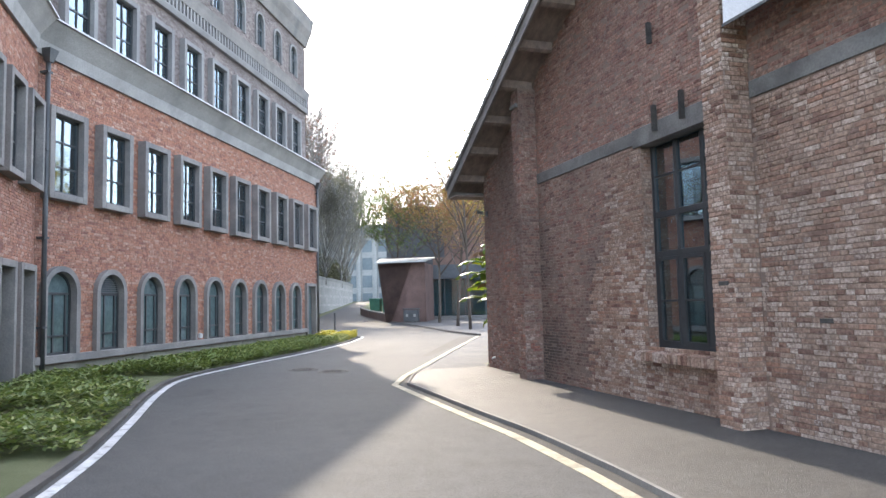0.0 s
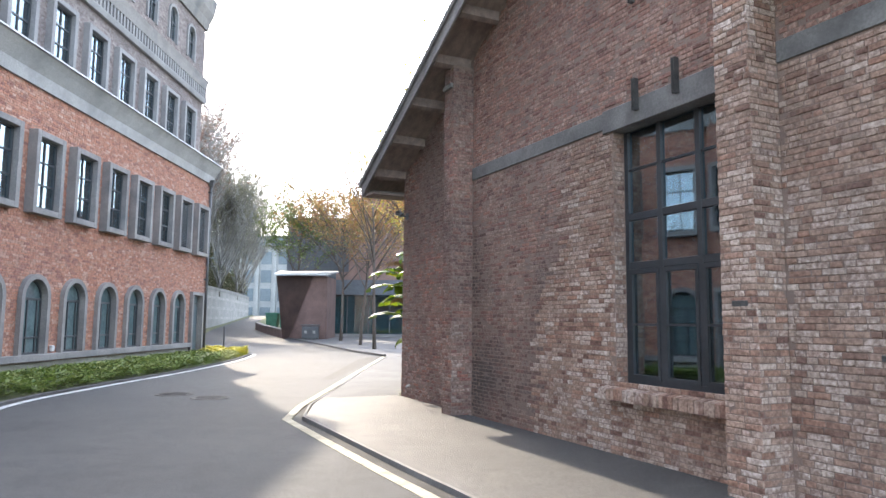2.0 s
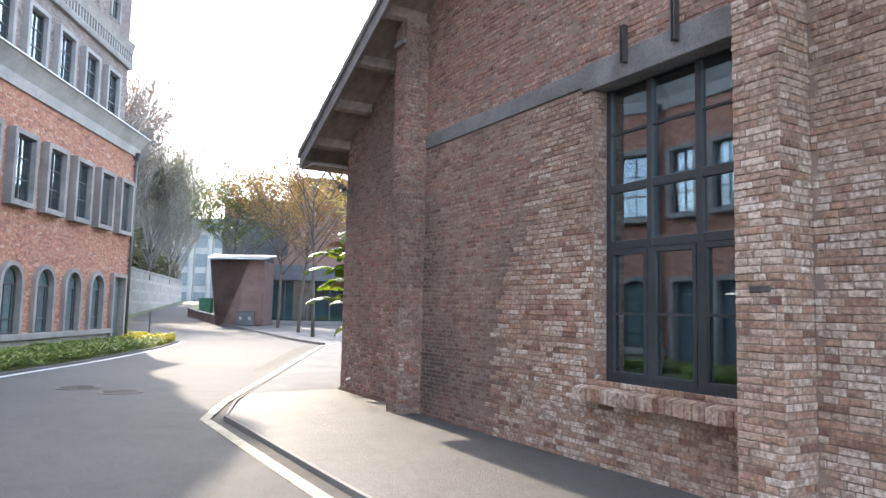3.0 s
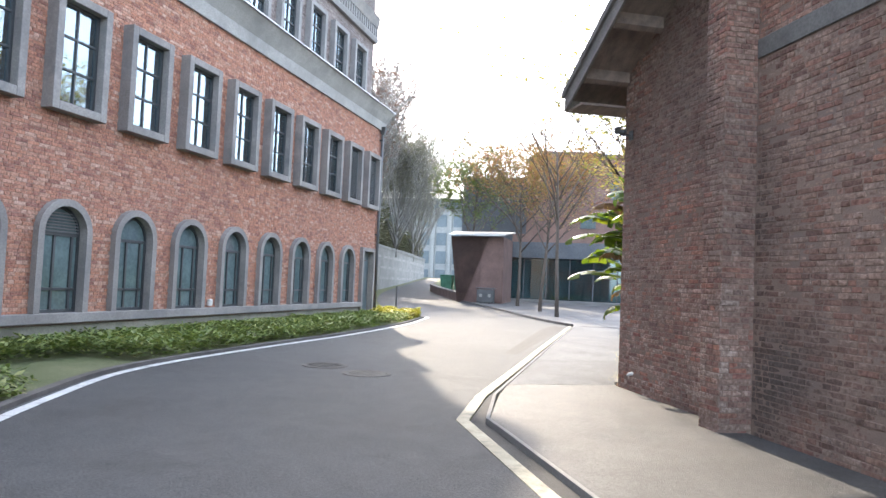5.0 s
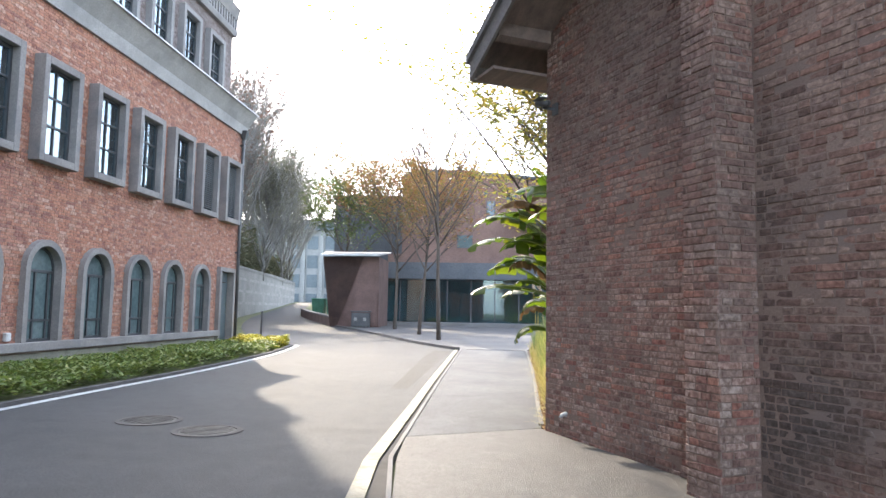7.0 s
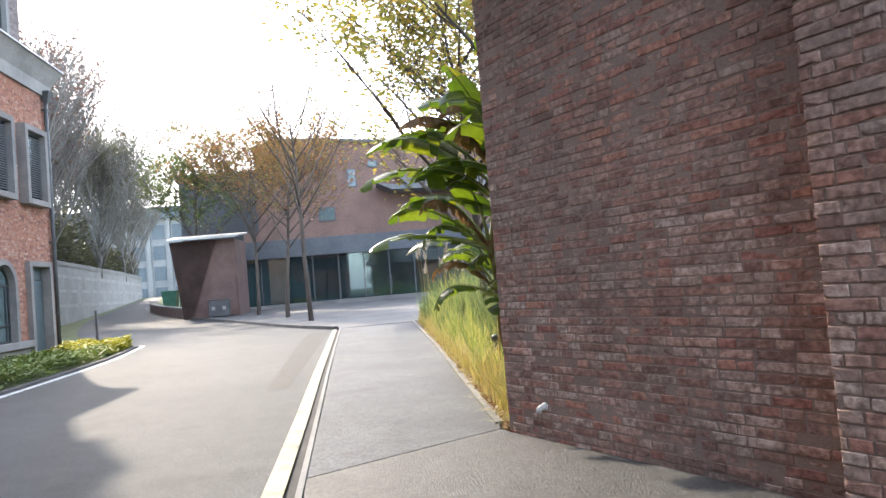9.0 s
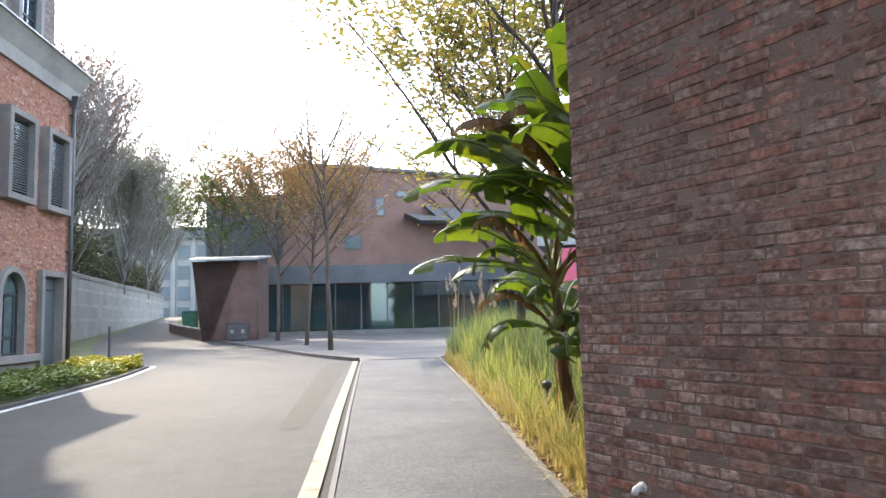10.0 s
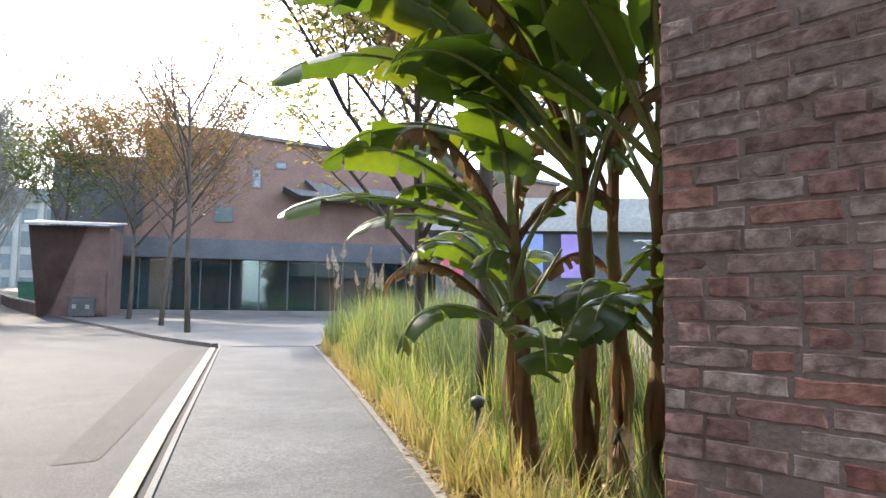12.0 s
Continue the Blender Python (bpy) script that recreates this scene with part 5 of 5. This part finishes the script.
def tuft(rng, out, x, y, height, count, spread):
    for _ in range(count):
        a, r = rng.uniform(0, 2 * math.pi), spread * rng.random() ** 0.8
        out.append((x + r * math.cos(a), y + r * math.sin(a), height * rng.uniform(0.6, 1.12)))


BANANA_FEET = ((-0.75, 18.45), (-0.58, 18.12), (-0.33, 17.92), (-0.16, 18.55), (-0.66, 18.85))
green, pale, straw = [], [], []
while len(green) + len(pale) < 30000:
    y = 17.0 + 20.4 * rng.random() ** 1.1
    off = 0.24 + (3.6 if y > 21 else 2.3) * rng.random() ** 1.35
    x = path_edge(y) + off
    foot = min(math.hypot(x - p, y - q) for p, q in BANANA_FEET)
    if foot < 0.38 and rng.random() < 0.8 or noise.noise((x * 1.3, y * 1.3, 4.0)) < -0.32:
        continue
    grown = 0.62 + 0.62 * min(1.0, max(0.0, (y - 19.0) / 6.5))
    h = min(1.0, 0.42 + off * 0.75) * grown * rng.uniform(0.75, 1.15)
    dark = noise.noise((x * 0.9, y * 0.7, 7.0)) + (0.25 if y > 21 else 0.06) - (0.25 if off < 0.5 else 0)
    tuft(rng, green if dark > 0.12 else pale, x, y, h, rng.randint(22, 46), rng.uniform(0.05, 0.14))
    if y < 23 and rng.random() < 0.4:
        tuft(rng, straw, x + rng.gauss(0, 0.1), y + rng.gauss(0, 0.1), h * 0.6, 14, 0.1)
for nm, group, mat, wide, words in (("tall_grass", green, GRASS_DARK, 0.0052, "tall blue-green ornamental grass beside the pavement"), ("pale_grass", pale, GRASS_BLADE, 0.0056, "tall yellow-green ornamental grass in upright tufts")):
    v, f = blades(rng, group, 1.05, wide, 0.32)
    tagged(raw_mesh(nm, v, f, mat), words, "grass", kind="stuff")
for _ in range(300):
    y = 16.9 + 15.0 * rng.random() ** 1.5
    tuft(rng, straw, path_edge(y) + 0.14 + 0.45 * rng.random() ** 1.4, y, rng.uniform(0.35, 0.85), rng.randint(10, 24), 0.07)
v, f = blades(rng, straw, 0.62, 0.0055, 0.6)
tagged(raw_mesh("straw_grass", v, f, STRAW), "dry golden grass along the pavement edge", "grass", kind="stuff")
lying, spots = [], []
for _ in range(3800):
    y = 16.5 + 12.0 * rng.random() ** 1.5
    lying.append((path_edge(y) + 0.03 + 0.42 * rng.random() ** 1.2, y, rng.uniform(0.25, 0.6)))
for _ in range(1500):
    a, (px, py) = rng.uniform(0, 6.28), rng.choice(BANANA_FEET)
    lying.append((px + 0.5 * rng.random() * math.cos(a), py + 0.5 * rng.random() * math.sin(a), rng.uniform(0.3, 0.8)))
v, f = blades(rng, lying, 0.16, 0.005, 2.4)
tagged(raw_mesh("fallen_straw", v, f, STRAW), "short broken straw lying on the soil", "straw", kind="stuff")
for y in [16.5 + 12.0 * rng.random() ** 1.5 for _ in range(3600)]:
    spots.append(Vector((path_edge(y) + 0.02 + 0.42 * rng.random() ** 1.3, y, 0.028 + 0.03 * rng.random())))
for _ in range(900):
    spots.append(Vector((rng.uniform(-1.0, 0.9), rng.uniform(17.0, 19.8), 0.03 + 0.03 * rng.random())))
v, f = leaf_quads(rng, spots, 0.055)
tagged(raw_mesh("leaf_litter", v, f, LITTER), "dry orange-brown leaf litter on the soil edge", "litter", kind="stuff")
for i in range(22):
    pl = tagged(new("grass_plume"), "pale feathery grass plume on a thin stalk", "plume", "grass plumes")
    x, y, h = rng.uniform(-0.75, 1.6), rng.uniform(26.0, 32.0), rng.uniform(1.45, 2.1)
    pl.location = (x, y, 0)
    a = rng.uniform(0, 6.28)
    bm = bmesh.new()
    tube(bm, [(0, 0, 0), (0.03 * math.cos(a), 0.03 * math.sin(a), h * 0.7), (0.12 * math.cos(a), 0.12 * math.sin(a), h)], [0.006, 0.005, 0.003], 4)
    part("stalk", bm, STRAW, pl)
    vv, ff = [], []
    for k in range(260):
        t = rng.random()
        c = Vector((0.12 * math.cos(a) * (0.8 + 0.5 * t), 0.12 * math.sin(a) * (0.8 + 0.5 * t), h - 0.1 + 0.38 * t))
        u = Vector((rng.uniform(-1, 1), rng.uniform(-1, 1), 0.9)) * 0.09 * (1.15 - t)
        w = Vector((rng.uniform(-1, 1), rng.uniform(-1, 1), 0)) * 0.008
        q = len(vv)
        vv += [c - w, c + w, c + u]
        ff.append((q, q + 1, q + 2))
    raw_mesh("feather", vv, ff, PLUME, pl)


def banana_leaf(rng, base, az, elev, length, width, droop, plant, mat, name="leaf"):
    """A broad blade on a long stalk: each half torn into strips that hang at their own slant."""
    d = Vector((math.cos(az), math.sin(az), 0))
    up = Vector((0, 0, 1))
    n, pts = 34, []
    p, ang = Vector(base), elev
    sway = rng.uniform(-0.35, 0.35)
    for i in range(n + 1):
        pts.append(p.copy())
        t = i / n
        ang -= droop / n * (0.12 + 2.64 * t * t)
        dd = Vector((math.cos(az + sway * t), math.sin(az + sway * t), 0))
        p = p + (dd * math.cos(ang) + up * math.sin(ang)) * (length / n)
    bm = bmesh.new()
    tube(bm, pts[:-1], [0.021 * (1 - 0.9 * i / n) + 0.002 for i in range(n)], 6)
    part("midrib", bm, MIDRIB if mat is BANANA else BANANA_DRY, plant, smooth=True)
    side = Vector((-math.sin(az), math.cos(az), 0))
    roll = rng.uniform(-0.45, 0.45)
    s0 = 10
    verts, faces = [], []
    dry = mat is not BANANA
    for sgn in (-1, 1):
        fold = rng.uniform(-0.1, 0.45) + (0.7 if dry else 0)
        j = s0
        while j < n:
            k = min(n, j + rng.choice((1, 2, 2, 3) if dry or rng.random() < 0.22 else (4, 5, 7, 9)))
            slant = fold + rng.gauss(0, 0.24) - roll * sgn
            curl = rng.uniform(0.15, 0.75)
            skew = rng.gauss(0.10, 0.06)
            cut = rng.uniform(0.8, 1.0) if rng.random() < 0.8 else rng.uniform(0.5, 0.8)
            q = len(verts)
            for i in range(j, k + 1):
                t = (i - s0) / (n - s0)
                w = width * 0.5 * (math.sin(math.pi * min(0.985, 0.05 + 0.935 * t)) ** 0.45) * cut
                tang = (pts[min(i + 1, n)] - pts[i - 1]).normalized()
                pull = 0.0 if k - j < 2 else 0.012 * (1 if i == j else -1 if i == k else 0)
                at = pts[i].copy()
                verts.append(at)
                for c in range(1, 5):
                    lean = slant + curl * (c / 4) ** 2 + 0.05 * math.sin(i * 1.9 + c)
                    at = at + (side * sgn * math.cos(lean) - up * math.sin(lean) + tang * skew) * w / 4
                    verts.append(at + tang * pull * c / 4 + (tang * rng.uniform(-0.006, 0.006) if c == 4 else Vector()))
            for i in range(k - j):
                a = q + i * 5
                faces += [(a + c, a + c + 1, a + c + 6, a + c + 5) for c in range(4)]
            j = k
    me = bpy.data.meshes.new(name)
    me.from_pydata([tuple(v) for v in verts], [], faces)
    me.polygons.foreach_set("use_smooth", [True] * len(me.polygons))
    me.materials.append(mat)
    ob = new(name, me)
    ob.parent = plant
    return ob


def banana(place, height, lean, seed, leaves):
    """leaves: (azimuth, elevation, length, width, droop, drop below the top) in degrees and metres."""
    rng = random.Random(seed)
    pl = tagged(new("banana_plant"), "tall banana plant with torn arching leaves and fibrous brown stems", "banana plant", "banana plants at the corner")
    pl.location = (place[0], place[1], 0)
    top = Vector((lean[0], lean[1], height))
    bm = bmesh.new()
    path = [Vector((0, 0, -0.05)).lerp(top, i / 7) + Vector((math.sin(i * 1.3 + seed) * 0.012, math.cos(i * 1.7 + seed) * 0.012, 0)) for i in range(8)]
    tube(bm, path, [0.075, 0.064, 0.056, 0.05, 0.046, 0.042, 0.04, 0.034], 12)
    part("stem", bm, SHEATH, pl, smooth=True)
    for k in range(16):
        a, z = rng.uniform(0, 6.28), rng.uniform(0.35, 1.3)
        b = path[min(6, int(z / height * 7))] + Vector((math.cos(a), math.sin(a), 0)) * 0.05
        vv = [b + Vector((-math.sin(a) * s, math.cos(a) * s, 0)) + Vector((math.cos(a), math.sin(a), 0)) * o - Vector((0, 0, dz)) for s, o, dz in ((-0.02, 0, 0), (0.02, 0, 0), (-0.028, 0.02, 0.16), (0.02, 0.03, 0.18), (-0.012, 0.015, 0.38), (0.01, 0.012, 0.42))]
        raw_mesh("dry_sheath", vv, [(0, 1, 3, 2), (2, 3, 5, 4)], BANANA_DRY, pl)
    for az, el, ln, w, dr, below in leaves:
        dry = ln < 0
        b = path[-1] - Vector((0, 0, below)) if below < 0.6 else Vector((0, 0, 0)).lerp(top, 1 - below / height)
        banana_leaf(rng, b, radians(az), radians(el), abs(ln) * 0.95, w * rng.uniform(0.92, 1.05), radians(dr), pl, BANANA_DRY if dry else BANANA)
    for k in range(3):
        dry = k != 1
        banana_leaf(rng, Vector((0, 0, 0)).lerp(top, rng.uniform(0.8, 0.98)), rng.uniform(0, 6.28), radians(rng.uniform(45, 75)), rng.uniform(0.9, 1.3), 0.2 if dry else rng.uniform(0.28, 0.4), radians(rng.uniform(110, 175)), pl, BANANA_DRY if dry else BANANA)
    for k in range(4):
        a = rng.uniform(0, 6.28)
        bm = bmesh.new()
        b, d = path[-1] - Vector((0, 0, rng.uniform(0.05, 0.35))), Vector((math.cos(a), math.sin(a), 0))
        tube(bm, [b + d * 0.03, b + d * 0.14 + Vector((0, 0, 0.22)), b + d * rng.uniform(0.25, 0.4) + Vector((0, 0, rng.uniform(0.4, 0.55)))], [0.02, 0.015, 0.008], 6)
        part("stalk", bm, MIDRIB, pl, smooth=True)
    return pl


banana((-0.75, 18.45), 1.6, (-0.15, -0.03), 1, [(186, 16, 1.4, 0.32, 52, 0.05), (172, 42, 1.3, 0.42, 92, 0.05), (200, 30, 0.95, 0.34, 135, 0.62), (262, 20, 0.8, 0.42, 115, 0.65), (60, 60, 1.2, 0.4, 95, 0.05), (130, 55, 1.4, 0.42, 100, 0.05), (240, 66, 1.1, 0.42, 110, 0.0), (195, 60, -1.2, 0.26, 130, 0.1), (20, 45, 1.0, 0.4, 100, 0.1), (150, 22, 1.1, 0.3, 70, 0.1)])
banana((-0.55, 18.2), 1.9, (-0.04, -0.03), 2, [(184, 46, 2.0, 0.54, 95, 0.0), (192, 33, 1.9, 0.50, 76, 0.05), (176, 56, 1.9, 0.5, 112, 0.03), (202, 40, 1.6, 0.44, 95, 0.1), (250, 82, 1.9, 0.56, 40, 0.0), (205, 70, 1.8, 0.48, 50, 0.0), (350, 20, 0.95, 0.42, 75, 0.75), (300, 30, 0.9, 0.42, 110, 0.8), (60, 60, 1.4, 0.44, 95, 0.05), (188, 68, -1.9, 0.3, 120, 0.05), (150, 70, -1.8, 0.3, 125, 0.05), (168, 30, 1.5, 0.4, 80, 0.12)])
banana((-0.33, 17.92), 1.95, (0.02, -0.04), 3, [(262, 84, 1.9, 0.58, 40, 0.0), (232, 80, 1.9, 0.56, 50, 0.0), (190, 66, 1.8, 0.5, 105, 0.02), (205, 52, 1.7, 0.5, 100, 0.05), (172, 74, -1.9, 0.32, 125, 0.03), (285, 25, 1.0, 0.4, 95, 0.95), (215, 30, 0.9, 0.36, 130, 0.9), (200, 35, 0.9, 0.4, 110, 1.0), (255, 40, 0.95, 0.42, 120, 0.8), (320, 30, 0.9, 0.4, 100, 0.9), (180, 40, 1.6, 0.46, 85, 0.08)])
banana((-0.16, 18.55), 2.1, (-0.05, 0.0), 4, [(180, 62, 2.0, 0.52, 100, 0.0), (240, 68, 1.9, 0.54, 90, 0.03), (60, 60, 1.6, 0.46, 100, 0.08), (330, 64, 1.5, 0.46, 100, 0.05), (200, 50, 1.9, 0.48, 95, 0.08), (215, 80, 2.0, 0.54, 60, 0.0), (230, 30, 1.0, 0.42, 110, 1.0), (270, 35, 1.0, 0.42, 110, 0.85), (190, 30, 1.0, 0.4, 100, 1.1)])
banana((-0.66, 18.85), 1.15, (-0.08, 0.0), 5, [(185, 52, 1.05, 0.34, 150, 0.0), (240, 55, 0.95, 0.36, 150, 0.05), (140, 60, 1.0, 0.36, 120, 0.05), (280, 45, 0.8, 0.36, 150, 0.2), (60, 60, 1.0, 0.36, 110, 0.1), (200, 72, 1.1, 0.36, 90, 0.0)])

# ---- small things ----
post = tagged(new("marker_post"), "thin dark post standing by the bed", "post")
post.location = (-11.6, 36.3, 0)
part("shaft", box(-0.035, 0.035, -0.035, 0.035, 0, 1.15, 0.006), DARK_METAL, post)
part("foot", box(-0.07, 0.07, -0.07, 0.07, 0, 0.02), DARK_METAL, post)
part("cap", box(-0.045, 0.045, -0.045, 0.045, 1.15, 1.18, 0.006), DARK_METAL, post)

camr = tagged(new("security_camera"), "small black security camera on a wall arm", "security camera")
camr.matrix_basis = WALL @ pose(0.22, 0, 3.62)
part("arm", box(-0.015, 0.015, -0.20, 0.0, 0.0, 0.03), DARK_METAL, camr)
part("plate", box(-0.05, 0.05, -0.035, -0.012, -0.05, 0.08), DARK_METAL, camr)
bm = bmesh.new()
tube(bm, [(-0.04, -0.24, 0.06), (0.10, -0.16, 0.04)], [0.035, 0.035], 12)
part("body", bm, DARK_METAL, camr, smooth=True)
part("hood", box(-0.08, 0.10, -0.27, -0.18, 0.098, 0.108), DARK_METAL, camr)

PIPE_WHITE = surface("white_plastic", (0.55, 0.55, 0.54), (0.66, 0.66, 0.65), 5.0, 50, 0.5, 0.1)
# near-black blocks: wall hole, its shade put into the colour, and dark pier brick
for s0, off, z in ((9.70, 0.0, 1.24), (8.64, 0.372, 1.67)):
    darkened = tagged(new("dark_block"), "brick-sized dark block in the pale brickwork", "brick", "burnt bricks")
    darkened.matrix_basis = WALL @ pose(s0, -off, z)
    part("face", box(0.0, 0.17, -0.016, 0.0, 0.0, 0.05, 0.004), IRON, darkened)
socket = tagged(new("socket_box"), "small white weatherproof box on the office wall", "socket box")
socket.matrix_basis = MAIN @ pose(20.72, 0, 0.62)
part("body", box(-0.06, 0.06, -0.10, -0.012, 0.0, 0.16, 0.012), PIPE_WHITE, socket)
part("lid", box(-0.05, 0.05, -0.112, -0.10, 0.03, 0.15, 0.006), PIPE_WHITE, socket)

PIPE = surface("white_pipe", (0.36, 0.35, 0.335), (0.50, 0.49, 0.47), 5.0, 50, 0.5, 0.1)
stub = tagged(new("pipe_stub"), "short white pipe elbow sticking out of the brick", "pipe")
stub.matrix_basis = WALL @ pose(0.44, 0, 0.27) @ Matrix.Scale(0.75, 4)
bm = bmesh.new()
tube(bm, [(0, 0.05, 0.0), (0, -0.05, 0.0), (0, -0.085, -0.01), (0, -0.10, -0.045)], [0.028, 0.028, 0.028, 0.028], 12)
part("elbow", bm, PIPE, stub, smooth=True)
bm = bmesh.new()
tube(bm, [(0, -0.012, 0), (0, -0.03, 0)], [0.038, 0.038], 12)
part("collar", bm, PIPE, stub, smooth=True)

CLOTH = surface("white_banner_cloth", (0.70, 0.71, 0.74), (0.80, 0.81, 0.83), 0.8, 60, 0.85, 0.15, spec=0.2)
ban = tagged(new("banner"), "white cloth banner hanging on the gable wall", "banner")
ban.matrix_basis = WALL
bm = bmesh.new()
g = [[bm.verts.new((9.02 + 0.30 * i, -0.43 + 0.012 * math.sin(i * 1.9) + 0.01 * math.sin(j * 1.3), 4.66 + 0.3 * j)) for i in range(14)] for j in range(8)]
for r, s in zip(g, g[1:]):
    for i in range(13):
        bm.faces.new((r[i], r[i + 1], s[i + 1], s[i]))
part("cloth", bm, CLOTH, ban, smooth=True)
part("hem", box(9.02, 12.92, -0.452, -0.438, 4.64, 4.675), DARK_METAL, ban)

GREEN_PAINT = surface("green_bin_plastic", (0.06, 0.20, 0.13), (0.09, 0.27, 0.18), 2.0, 30, 0.6, 0.1)
for x in (-19.3, -17.9):
    b = tagged(new("green_bin"), "green wheeled waste container by the lane", "bin", "green containers")
    b.location = (x, 74.0, ground_z(x, 74.0))
    bm = bmesh.new()
    loop_prism(bm, [(-0.5, 0.1), (-0.62, 1.5), (0.62, 1.5), (0.5, 0.1)], -0.5, 0.5)
    bmesh.ops.recalc_face_normals(bm, faces=bm.faces)
    part("body", bm, GREEN_PAINT, b)
    part("lid", box(-0.66, 0.66, -0.55, 0.55, 1.5, 1.62, 0.03), GREEN_PAINT, b)
bn = tagged(new("litter_bin"), "dark double litter bin standing against the kiosk", "bin")
bn.location = (-11.35, 55.3, ground_z(-11.35, 55.3))
part("body", box(-0.62, 0.62, -0.25, 0.25, 0.1, 1.05, 0.03), DARK_METAL, bn)
part("top", box(-0.68, 0.68, -0.3, 0.3, 1.1, 1.18, 0.02), DARK_METAL, bn)
for x in (-0.32, 0.32):
    part("flap", box(x - 0.1, x + 0.1, -0.27, -0.25, 0.5, 0.72, 0.01), RETAIN, bn, "pale flap")
    part("foot", box(x - 0.05, x + 0.05, -0.2, 0.2, 0.0, 0.1), DARK_METAL, bn)
low_line = smooth_line([(-13.9, 56.8), (-16.1, 61.8), (-18.4, 66.8), (-20.5, 72.0)], 5)
strip("low_wall", low_line, 0.0, -0.35, -0.1, 0.62, BROWN_BRICK)
strip("low_coping", low_line, 0.05, -0.40, 0.62, 0.70, PALE_PAVING)

lamp = tagged(new("garden_lamp"), "small grey garden spotlight among the grass", "garden lamp")
lamp.location = (-0.72, 19.6, 0)
bm = bmesh.new()
tube(bm, [(0, 0, 0), (0, 0, 0.42)], [0.02, 0.02], 8)
part("stake", bm, DARK_METAL, lamp, smooth=True)
bm = bmesh.new()
tube(bm, [(0, 0, 0.42), (0, 0, 0.47), (0, 0, 0.50)], [0.045, 0.06, 0.02], 12)
part("head", bm, DARK_METAL, lamp, smooth=True)

# pavilion beyond the grass
pav = tagged(new("pavilion"), "low dark pavilion with a white roof and bright banners", "building")
pav.matrix_basis = pose(16.0, 50.0, 0, 0, 0, -18)
part("wall", box(-9.0, 16.0, 0.0, 8.0, 0.0, 5.2), FAR_BAND, pav)
part("roof", box(-9.6, 16.6, -0.8, 8.6, 5.2, 5.9), HAZE_WALL, pav)
part("upper_roof", box(-4.0, 16.6, 1.5, 8.6, 5.9, 7.4), HAZE_WALL, pav)
for i, c in enumerate(((0.62, 0.13, 0.20), (0.62, 0.66, 0.60), (0.24, 0.34, 0.66), (0.36, 0.26, 0.60))):
    cm = surface("banner_cloth", tuple(0.8 * k for k in c), c, 1.0, 30, 0.85, 0.1)
    part("banner", box(-8.6 + i * 2.2, -7.4 + i * 2.2, -0.9, -0.86, 2.6, 5.0), cm, pav)
